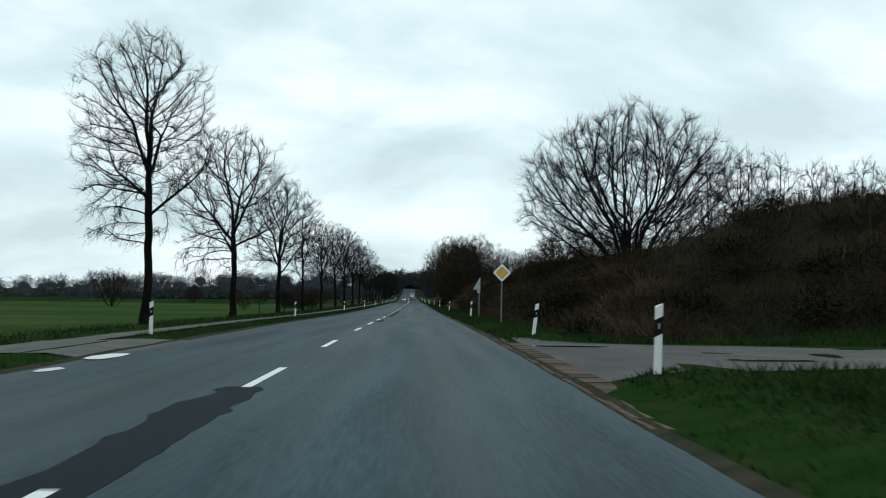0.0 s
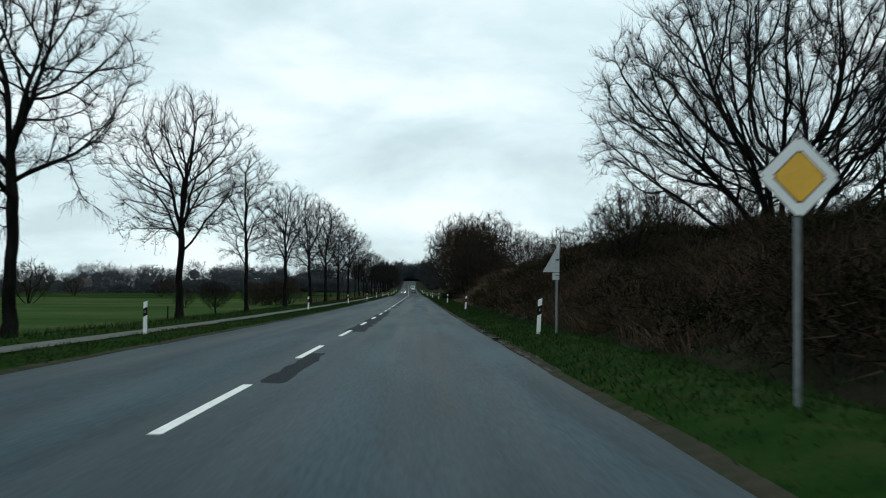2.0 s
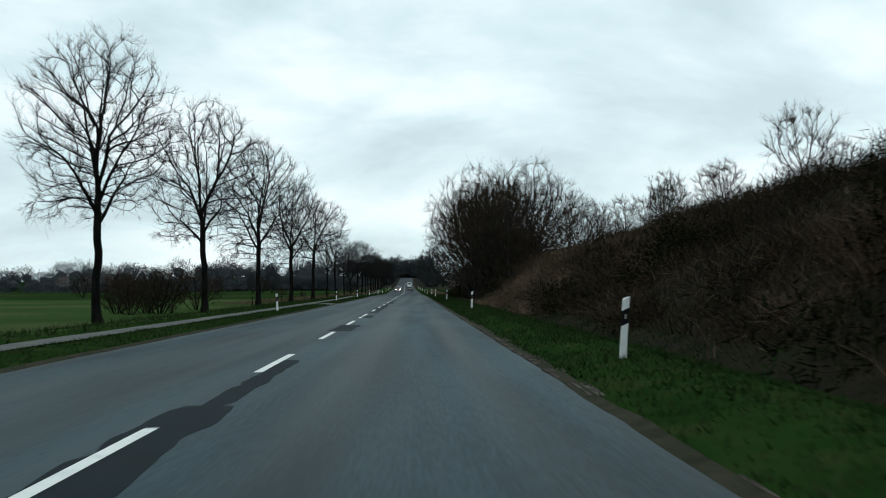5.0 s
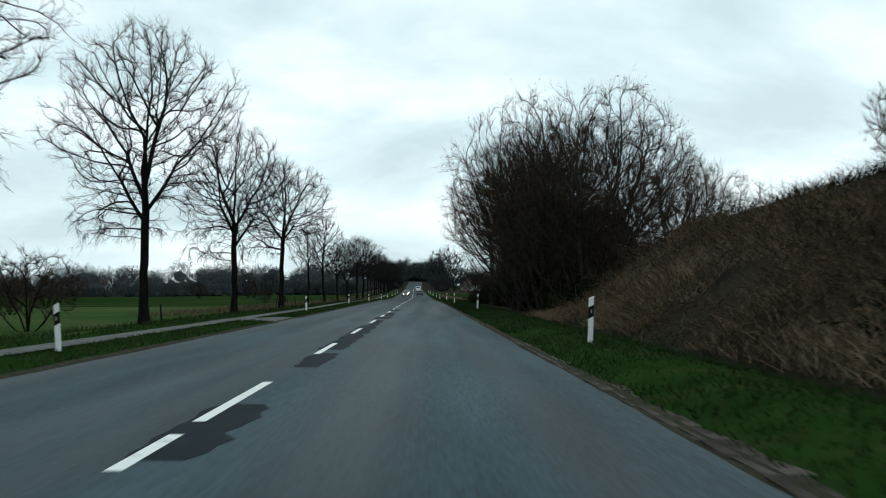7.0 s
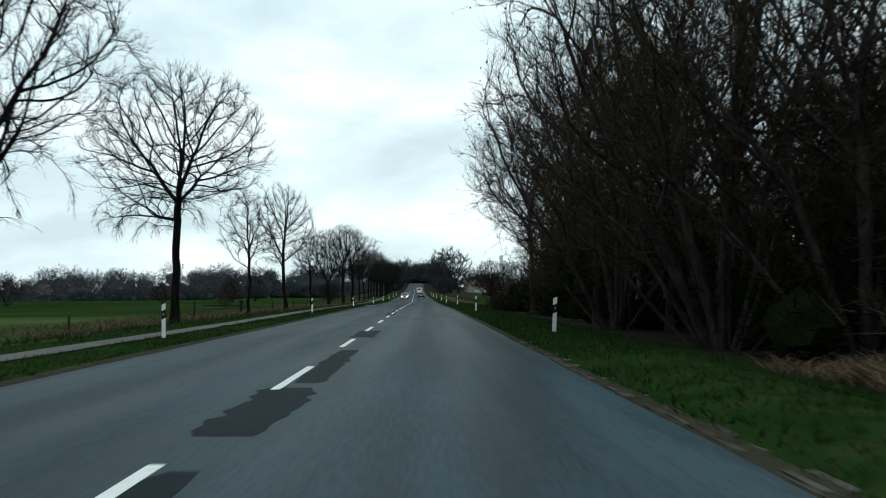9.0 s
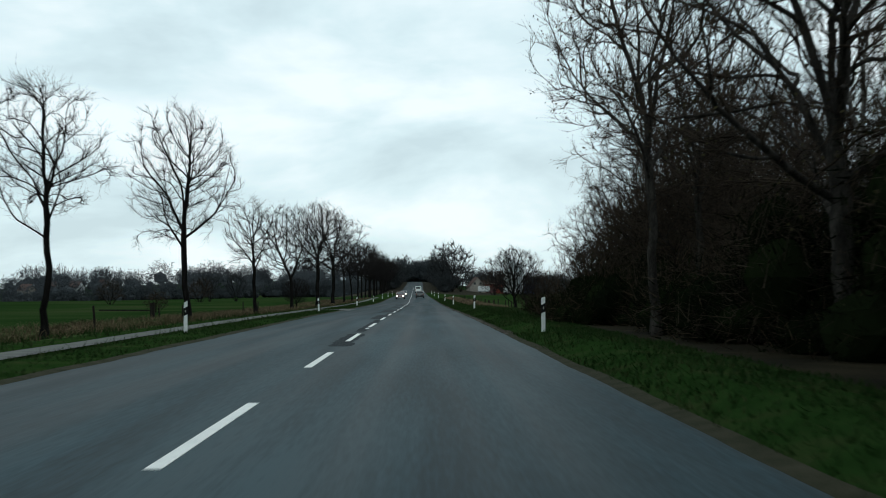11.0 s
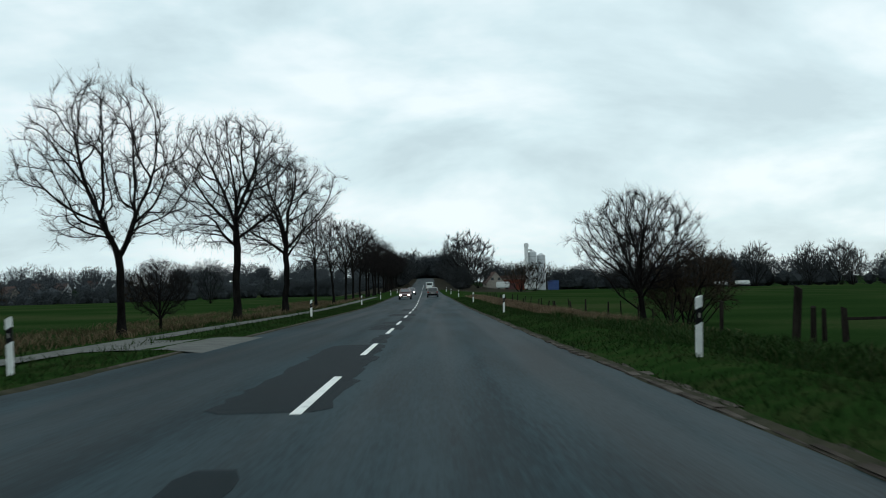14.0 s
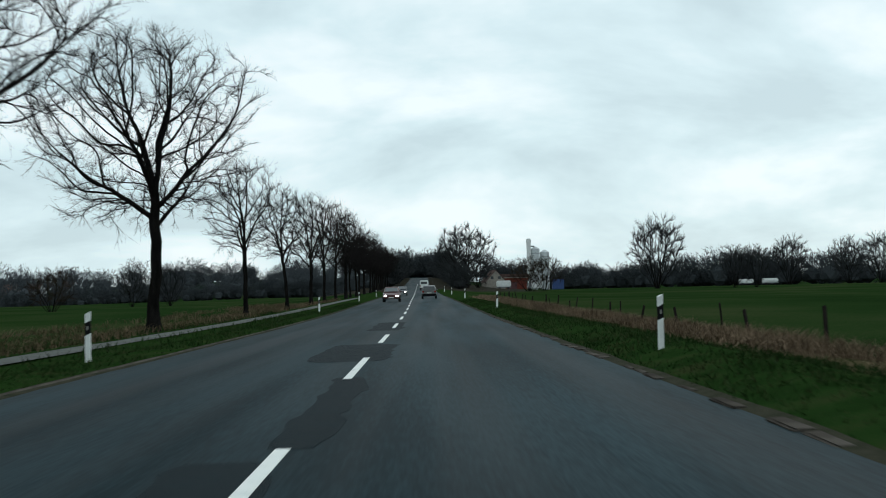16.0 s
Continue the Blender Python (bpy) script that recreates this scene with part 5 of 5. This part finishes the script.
rng = random.Random(17)
for k, y in enumerate(steps(320, 470, 5.2)):
    fence_post(on_ground(11.2 + rng.uniform(-0.3, 0.3), y + rng.uniform(-1.6, 1.6)), rng.uniform(0.7, 1.1), rng.uniform(0.04, 0.065), rng.uniform(-0.32, 0.12), k)
for k, (o, y, h, r) in enumerate(((13.0, 311, 1.75, 0.15), (13.9, 312, 1.2, 0.10), (14.6, 313, 1.1, 0.09), (15.3, 313, 1.15, 0.10), (16.1, 315, 1.1, 0.08), (11.4, 314, 1.2, 0.08))):
    fence_post(on_ground(o, y), h, r, rng.uniform(-0.08, 0.08), 100 + k)
rail = empty("fence_rail", Matrix(), "weathered grey fence rail", "fence")
bm = box(0, 7, -0.03, 0.03, -0.05, 0.05, 0.01)
bmesh.ops.rotate(bm, verts=bm.verts, matrix=Matrix.Rotation(0.25, 3, "Z"))
bmesh.ops.translate(bm, verts=bm.verts, vec=on_ground(15.3, 313) + Vector((0, 0, 0.75)))
part("rail", bm, WOOD_POST, rail)
bm = box(0, 5.5, -0.03, 0.03, -0.05, 0.05, 0.01)
bmesh.ops.rotate(bm, verts=bm.verts, matrix=Matrix.Rotation(2.6, 3, "Z"))
bmesh.ops.translate(bm, verts=bm.verts, vec=on_ground(-18.5, 296) + Vector((0, 0, 0.6)))
part("rail", bm, WOOD_POST, empty("fence_rail", Matrix(), "weathered grey fence rail beside a stump", "fence"))
fence_post(on_ground(-18.3, 295.7), 1.15, 0.17, 0.05, 301)
for k, (o, y) in enumerate(((-17, 6), (-12.6, 190), (-12.9, 216), (-12.5, 240), (-13, 262), (-18.5, 296), (-18.0, 296.6), (-12.5, 310), (-12.8, 280), (-15, 318), (-13.3, 92))):
    fence_post(on_ground(o, y), rng.uniform(0.8, 1.2), 0.055, rng.uniform(-0.1, 0.1), 200 + k)


# ---- vehicles ----
def car(m, paint, label, front=False, tall=1.0, lights=False):
    """A family car, its rear towards -y; with front=True its nose is."""
    ob = empty("car", m, label, "car")
    w = 0.86
    def loft(sections, mat, name, lab=""):
        """sections: y, half width below, half width above, z below, z above."""
        bm = bmesh.new()
        rings = []
        for y, a, b, z0, z1 in sections:
            zc = z0 + (z1 - z0) * 0.45
            rings.append([bm.verts.new(v) for v in ((-a * 0.93, y, z0), (-a, y, zc), (-b, y, z1), (b, y, z1), (a, y, zc), (a * 0.93, y, z0))])
        for r, q in zip(rings, rings[1:]):
            for i in range(6):
                j = (i + 1) % 6
                bm.faces.new((r[i], r[j], q[j], q[i]))
        bm.faces.new(rings[0][::-1])
        bm.faces.new(rings[-1])
        bmesh.ops.recalc_face_normals(bm, faces=bm.faces[:])
        bmesh.ops.bevel(bm, geom=bm.edges[:], offset=0.035, segments=2, affect="EDGES", clamp_overlap=True)
        return part(name, bm, mat, ob, lab)
    loft([(-2.1, 0.80, 0.76, 0.36, 0.90), (-1.9, w, 0.80, 0.28, 0.98), (0.7, w, 0.82, 0.26, 0.96), (1.5, w, 0.76, 0.28, 0.86), (2.1, 0.72, 0.62, 0.36, 0.68)], paint, "body")
    loft([(-1.85, 0.78, 0.62, 0.90, 1.40 * tall), (-1.3, 0.80, 0.64, 0.92, 1.50 * tall), (0.1, 0.80, 0.64, 0.92, 1.48 * tall), (1.0, 0.76, 0.68, 0.88, 0.98)], paint, "cabin")
    def pane(pts, mat=GLASS, name="window"):
        bm = bmesh.new()
        f = bm.faces.new([bm.verts.new(p) for p in pts])
        r = bmesh.ops.extrude_face_region(bm, geom=[f])
        nrm = f.normal.copy()
        f.normal_update()
        bmesh.ops.translate(bm, verts=[v for v in r["geom"] if isinstance(v, bmesh.types.BMVert)], vec=f.normal * 0.012)
        return part(name, bm, mat, ob)
    t = 1.38 * tall
    pane([(-0.58, -1.878, t - 0.02), (0.58, -1.878, t - 0.02), (0.66, -1.885, 1.02), (-0.66, -1.885, 1.02)], name="rear_window")
    pane([(0.57, 0.22, t + 0.02), (-0.57, 0.22, t + 0.02), (-0.66, 0.95, 1.02), (0.66, 0.95, 1.02)], name="windscreen")
    for s in (-1, 1):
        pane([(s * 0.815, -1.2, 1.0), (s * 0.80, 0.6, 1.0), (s * 0.705, 0.1, t), (s * 0.70, -1.2, t)], name="side_window")
        for yy in (-1.3, 1.3):
            bm = tube(0.31, -0.10, 0.10, 20)
            bmesh.ops.rotate(bm, verts=bm.verts, matrix=Matrix.Rotation(radians(90), 3, "Y"))
            bmesh.ops.translate(bm, verts=bm.verts, vec=(s * 0.78, yy, 0.31))
            wheel = part("wheel", bm, RUBBER, ob)
            bm = tube(0.19, -0.105, 0.105, 16)
            bmesh.ops.rotate(bm, verts=bm.verts, matrix=Matrix.Rotation(radians(90), 3, "Y"))
            bmesh.ops.translate(bm, verts=bm.verts, vec=(s * 0.78, yy, 0.31))
            part("rim", bm, STEEL, wheel)
        part("tail_light", box(s * 0.70 - 0.11, s * 0.70 + 0.11, -2.13, -1.95, 0.70, 0.92, 0.02), TAIL, ob, "red tail light")
        part("headlight", box(s * 0.56 - 0.13, s * 0.56 + 0.13, 1.98, 2.14, 0.52, 0.67, 0.03), HEADLIGHT if lights else GLASS, ob, "lit headlight" if lights else "")
        part("mirror", box(s * 0.92 - 0.09, s * 0.92 + 0.09, 0.55, 0.68, 0.95, 1.10, 0.03), paint, ob)
    part("bumper", box(-0.80, 0.80, -2.17, -2.02, 0.34, 0.58, 0.04), BLACK, ob, "dark plastic bumper")
    part("number_plate", box(-0.26, 0.26, -2.185, -2.172, 0.62, 0.73), PLATE, ob)
    part("bar", box(-0.2, 0.2, -2.19, -2.186, 0.655, 0.695), BLACK, ob)
    part("front_plate", box(-0.26, 0.26, 2.115, 2.13, 0.36, 0.47), PLATE, ob)
    return ob


def on_road(o, y):
    return Vector((rx(y) + o, y, rz(y) + 0.01))


car(set_at(on_road(2.0, 452)), CAR_GREY, "dark grey estate car driving ahead on the road", tall=1.03)
car(set_at(on_road(-1.9, 432), math.pi), CAR_RED, "dark red oncoming car with lit headlights", lights=True)
car(set_at(on_road(-1.9, 498), math.pi), CAR_DARK, "dark oncoming car with lit headlights", lights=True)


def van(m, label):
    ob = empty("van", m, label, "van")
    part("body", box(-1.0, 1.0, -2.6, 2.0, 0.35, 2.35, 0.12), WHITE, ob, "white box body")
    part("cab", box(-0.95, 0.95, 2.0, 2.9, 0.35, 1.6, 0.2), WHITE, ob)
    part("rear_window", box(-0.75, 0.75, -2.63, -2.58, 1.45, 2.05, 0.02), GLASS, ob)
    part("bumper", box(-0.98, 0.98, -2.72, -2.58, 0.35, 0.6, 0.04), BLACK, ob)
    for s in (-1, 1):
        part("tail_light", box(s * 0.9 - 0.07, s * 0.9 + 0.07, -2.64, -2.58, 0.8, 1.3, 0.02), TAIL, ob, "red tail light")
        for yy in (-1.7, 1.9):
            bm = tube(0.34, -0.12, 0.12, 20)
            bmesh.ops.rotate(bm, verts=bm.verts, matrix=Matrix.Rotation(radians(90), 3, "Y"))
            bmesh.ops.translate(bm, verts=bm.verts, vec=(s * 0.88, yy, 0.34))
            part("wheel", bm, RUBBER, ob)
    return ob


van(set_at(on_road(2.0, 590)), "white delivery van driving ahead on the road")


# ---- the farm beside the far road ----
def farm_base(x, y):
    return Vector((x, y, ground_z(x, y)))


def house(p, w, d, wall_h, roof_h, wall_mat, roof_mat, label, turn=0.0, doors=()):
    ob = empty("farm_building", Matrix.Translation(p) @ Matrix.Rotation(turn, 4, "Z"), label, "building")
    part("wall", prism([(-w / 2, -0.5), (w / 2, -0.5), (w / 2, wall_h), (0, wall_h + roof_h), (-w / 2, wall_h)], d), wall_mat, ob)
    for s in (-1, 1):
        bm = prism([(0, wall_h + roof_h + 0.25), (0, wall_h + roof_h + 0.05), (s * (w / 2 + 0.4), wall_h - 0.25), (s * (w / 2 + 0.4), wall_h - 0.05)], d + 0.8)
        bmesh.ops.translate(bm, verts=bm.verts, vec=(0, -0.4, 0))
        part("roof", bm, roof_mat, ob, "dark tiled roof slope")
    for x0, x1, z0, z1 in doors:
        part("window", box(x0, x1, -0.04, 0.02, z0, z1), GLASS, ob)
    return ob


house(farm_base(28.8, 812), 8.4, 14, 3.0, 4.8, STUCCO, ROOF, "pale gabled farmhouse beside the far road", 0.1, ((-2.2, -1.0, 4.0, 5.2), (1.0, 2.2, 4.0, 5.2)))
for x, y, kind_ in FAR_HOUSES:
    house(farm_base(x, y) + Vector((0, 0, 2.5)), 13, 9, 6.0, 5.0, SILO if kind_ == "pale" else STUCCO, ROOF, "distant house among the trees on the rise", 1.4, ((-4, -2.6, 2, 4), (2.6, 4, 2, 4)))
barn = empty("farm_building", Matrix.Translation(farm_base(37.6, 826)), "long red brick barn with a dark roof", "building")
part("wall", box(-6.6, 6.6, 0, 10, -0.5, 5.4, 0.05), BRICK, barn)
part("roof", prism([(-7.2, 5.4), (7.2, 5.4), (6.8, 7.2), (-6.8, 7.2)], 11.0), ROOF, barn, "dark sloping roof")
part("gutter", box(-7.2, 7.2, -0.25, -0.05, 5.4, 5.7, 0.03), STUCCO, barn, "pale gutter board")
part("door", box(-3, 1.5, -0.08, 0.02, -0.4, 3.6, 0.03), CAR_RED, barn, "dark red sliding door")


def silo(p, r, h, label):
    ob = empty("silo", Matrix.Translation(p), label, "silo", "silos")
    part("shell", tube(r, -0.5, h, 24), SILO, ob, "pale grey metal shell")
    part("dome", tube(r * 1.02, h, h + r * 0.55, 24, r * 0.25), SILO, ob)
    for k in range(5):
        part("hoop", tube(r * 1.02, h * (k + 0.6) / 5.2, h * (k + 0.6) / 5.2 + 0.12, 24), STEEL, ob)
    return ob


silo(farm_base(48.0, 832), 2.0, 18.5, "tall pale metal silo at the farm")
silo(farm_base(52.4, 834), 2.1, 17.0, "tall pale metal silo at the farm")
chute = empty("silo_elevator", Matrix.Translation(farm_base(45.0, 831)), "narrow white elevator tower beside the silos", "elevator")
part("shaft", box(-0.9, 0.9, -0.9, 0.9, -0.5, 21.5, 0.05), TARP, chute)
part("head", box(-1.1, 1.1, -1.1, 1.1, 20.8, 23.2, 0.4), TARP, chute)
part("pipe", box(0.9, 2.6, -0.3, 0.3, 19.4, 20.0, 0.05), STEEL, chute)
tank = empty("blue_container", Matrix.Translation(farm_base(57.5, 828)), "blue steel container beside the silos", "container")
part("box", box(-2.6, 2.6, -1.3, 1.3, 0.0, 4.6, 0.08), BLUE, tank)
for k in range(9):
    part("rib", box(-2.5 + k * 0.6, -2.3 + k * 0.6, -1.36, -1.29, 0.1, 4.5), BLUE, tank)


def trailer(p, l, h):
    ob = empty("tarpaulin_trailer", Matrix.Translation(p), "white tarpaulin covered trailer at the farm", "trailer", "trailers")
    part("cover", box(-l / 2, l / 2, -1.2, 1.2, 0.9, h, 0.35), TARP, ob, "white tarpaulin cover")
    part("bed", box(-l / 2, l / 2, -1.2, 1.2, 0.6, 0.9, 0.03), STEEL, ob)
    for xx in (-l * 0.3, l * 0.3):
        bm = tube(0.45, -1.25, 1.25, 16)
        bmesh.ops.rotate(bm, verts=bm.verts, matrix=Matrix.Rotation(radians(90), 3, "X"))
        bmesh.ops.translate(bm, verts=bm.verts, vec=(xx, 0, 0.45))
        part("wheels", bm, RUBBER, ob)
    return ob


trailer(farm_base(31.6, 803), 6.2, 3.6)
trailer(farm_base(45.6, 812), 6.6, 4.0)
trailer(farm_base(112, 720), 5.0, 2.3)
trailer(farm_base(121, 722), 5.6, 2.4)


# ---- grass, dry stalks and brambles ----
def blades(name, spots, mat, label, category, width=0.02, bend=0.5, short=False):
    """spots: point, height, spread. Each blade is a bent, pointed strip."""
    r = random.Random(len(spots))
    v, f = [], []
    for p, h, sp in spots:
        a = r.uniform(0, 6.283)
        ca, sa = math.cos(a), math.sin(a)
        q = Vector((r.gauss(0, sp), r.gauss(0, sp), 0))
        w = width * r.uniform(0.6, 1.4)
        side = Vector((ca * w, sa * w, 0))
        mid_ = p + q * bend * 0.5 + Vector((0, 0, h * 0.62))
        tip = p + q + Vector((0, 0, h))
        b = len(v)
        if short:
            v += [p - side, p + side, tip]
            f.append((b, b + 1, b + 2))
            continue
        v += [p - side, p + side, mid_ + side * 0.7, mid_ - side * 0.7, tip]
        f += [(b, b + 1, b + 2, b + 3), (b + 3, b + 2, b + 4)]
    return tagged(new(name, mesh_of(name, v, f, mat)), label, category, kind="stuff")


rng = random.Random(71)


def meadow(n, y0, y1, o0, o1, h0, h1, sp, skip=(), tufts=0.0):
    out = []
    for k in range(n):
        y = rng.uniform(y0, y1)
        o = rng.uniform(o0, o1)
        if any(a < y < b for a, b in skip) or (o > 4.9 and lane_edge(o) - 0.25 < y < 12.5) or (4.4 < o <= 5.15 and -10.2 < y < 11.4) or -7.45 < o - path_aside(y) < -6.2 or -4.25 - widening(y) < o < 0:
            continue
        d = noise.noise((o * 0.5, y * 0.25, 20))
        if d < -0.25 and rng.random() < 0.6:
            continue
        if tufts and noise.noise((o * 0.28, y * 0.14, 40)) + 0.5 * noise.noise((o * 0.8, y * 0.5, 44)) < tufts - rng.random() * 0.25:
            continue
        h = rng.uniform(h0, h1) * (1 + 0.5 * d)
        out.append((on_ground(o, y, 0.01), h, sp * h))
    return out


blades("grass", meadow(135000, -16, 345, 4.62, 8.4, 0.04, 0.13, 0.6), GRASS_BLADE, "short green verge grass", "grass", 0.014, short=True)
blades("grass", meadow(50000, -5, 360, -6.3, -4.15, 0.04, 0.12, 0.5, ((1.0, 9.5), (174.5, 182), (302, 311))), GRASS_BLADE, "short green verge grass", "grass", 0.014, short=True)
blades("grass", meadow(30000, 5, 400, -11.5, -6.2, 0.08, 0.28, 0.5), GRASS_BLADE, "longer green grass under the trees", "grass", 0.018, short=True)
blades("grass", meadow(9000, -14, 0.4, 7.5, 16, 0.10, 0.35, 0.5), GRASS_BLADE, "longer green grass beside the side road", "grass", 0.018, short=True)
blades("grass", meadow(14000, 11, 19, 7.5, 24, 0.08, 0.25, 0.5), GRASS_BLADE, "longer green grass beside the side road", "grass", 0.018, short=True)
blades("dry_grass", meadow(44000, 205, 460, -19, -8.8, 0.12, 0.42, 0.9, (), 0.02), DRY, "tall dry brown grass along the path", "grass", 0.014)
blades("grass", meadow(16000, 268, 335, 7.2, 12.0, 0.10, 0.38, 0.7), GRASS_BLADE, "longer rough grass along the field edge", "grass", 0.016)
blades("dry_grass", meadow(26000, 318, 470, 7.6, 13.5, 0.08, 0.30, 1.1, (), 0.06), PALE_DEAD, "low dry brown grass along the field edge", "grass", 0.010)
blades("dry_grass", meadow(26000, 322, 470, 8.3, 11.0, 0.08, 0.30, 1.1, (), -0.15), PALE_DEAD, "low dry brown grass along the field edge", "grass", 0.010)
blades("dry_grass", meadow(30000, 322, 470, 8.7, 10.7, 0.22, 0.52, 0.6, (), -0.12), PALE_DEAD, "pale tufts of tall dead grass along the field edge", "grass", 0.008, 0.7)
blades("grass", meadow(26000, 343, 430, 4.62, 8.6, 0.04, 0.13, 0.6), GRASS_BLADE, "short green verge grass", "grass", 0.014, short=True)
blades("grass", meadow(14000, 358, 430, -6.5, -4.15, 0.04, 0.12, 0.5), GRASS_BLADE, "short green verge grass", "grass", 0.014, short=True)
# the bank: dead stalks low down, brambles and bracken above
blades("dry_grass", meadow(60000, 16.5, 112, 7.9, 11.8, 0.25, 0.85, 0.9, (), 0.22), DEAD, "dead brown stalks at the foot of the bank", "grass", 0.009, 0.9)
blades("dry_grass", meadow(70000, 139, 188, 7.9, 14.0, 0.12, 0.42, 1.2, (), -0.35), PALE_DEAD, "pale dead grass on the bank's end", "grass", 0.009, 0.9)
blades("brambles", meadow(30000, 16.5, 178, 8.2, 12.5, 0.25, 0.7, 1.0, ((138, 180),)), BRAMBLE, "dead brown brambles covering the foot of the bank", "bramble", 0.010, 0.8)
blades("brambles", meadow(56000, 16.5, 178, 10.5, 24, 0.25, 0.7, 1.0), DARK_BRAMBLE, "dark brown brambles covering the bank", "bramble", 0.012, 0.8)
blades("brambles", meadow(16000, 16.5, 182, 18, 40, 0.5, 1.3, 0.9), DARK_BRAMBLE, "dark brown brambles on top of the bank", "bramble", 0.025, 0.4)
rng = random.Random(72)
blobs = []
for k in range(330):
    y = rng.uniform(18, 140 if k < 150 or k >= 230 else 176)
    o = 8.4 + (4.2 if 150 <= k < 230 else 15.6) * rng.random() ** 1.2
    h = rng.uniform(0.3, 0.95)
    blobs.append((tuple(on_ground(o, y) + Vector((0, 0, h * 0.35))), (rng.uniform(0.7, 1.8), rng.uniform(0.7, 2.0), h)))
cloud("bramble_thicket", blobs[:150], 760, 0.38, DARK_BRAMBLE, "brown bramble thicket on the bank", "bramble", seed=8, slim=0.03, hollow=0.15)
cloud("bramble_thicket", blobs[150:230], 520, 0.34, DEAD, "pale dead bracken tufts on the bank", "bracken", seed=10, slim=0.02)
cloud("bramble_thicket", blobs[230:], 620, 0.17, IVY, "dark green bramble and ivy thicket on the bank", "bramble", seed=9, slim=0.12, hollow=0.1)

blobs = []
for k in range(80):
    y, o = rng.uniform(18, 66), rng.uniform(9.0, 26)
    h = rng.uniform(0.3, 0.8)
    blobs.append((tuple(on_ground(o, y) + Vector((0, 0, h * 0.3))), (rng.uniform(0.8, 1.9), rng.uniform(0.8, 1.9), h)))
cloud("bramble_thicket", blobs, 560, 0.36, BRAMBLE, "tangled reddish brown brambles on the bank", "bramble", seed=18, slim=0.022, hollow=0.2)


# rain puddles
def puddle(o, y, half_o, half_y, z, seed):
    bm = bmesh.new()
    ring = []
    for k in range(40):
        a = k * math.pi / 20
        r = 1 + 0.28 * noise.noise((math.cos(a) * 1.6, math.sin(a) * 1.6, seed))
        ring.append(bm.verts.new((half_o * r * math.cos(a), half_y * r * math.sin(a), 0)))
    bm.faces.new(ring)
    me = bpy.data.meshes.new("puddle")
    bm.to_mesh(me)
    bm.free()
    me.materials.append(WATER)
    ob = tagged(new("puddle", me), "shallow rain puddle on the paving", "puddle", kind="structure")
    ob.matrix_world = Matrix.Translation((rx(y) + o, y, rz(y) + z))


puddle(-3.80, 1.3, 0.28, 1.15, -0.008, 1)
puddle(-3.62, -2.7, 0.16, 0.55, -0.010, 2)
puddle(6.3, 9.6, 1.1, 0.45, -0.042, 3)
puddle(4.52, 52.9, 0.17, 0.45, 0.020, 5)
puddle(4.55, 58.4, 0.14, 0.40, 0.020, 6)
puddle(4.60, 63.4, 0.20, 0.42, 0.022, 7)
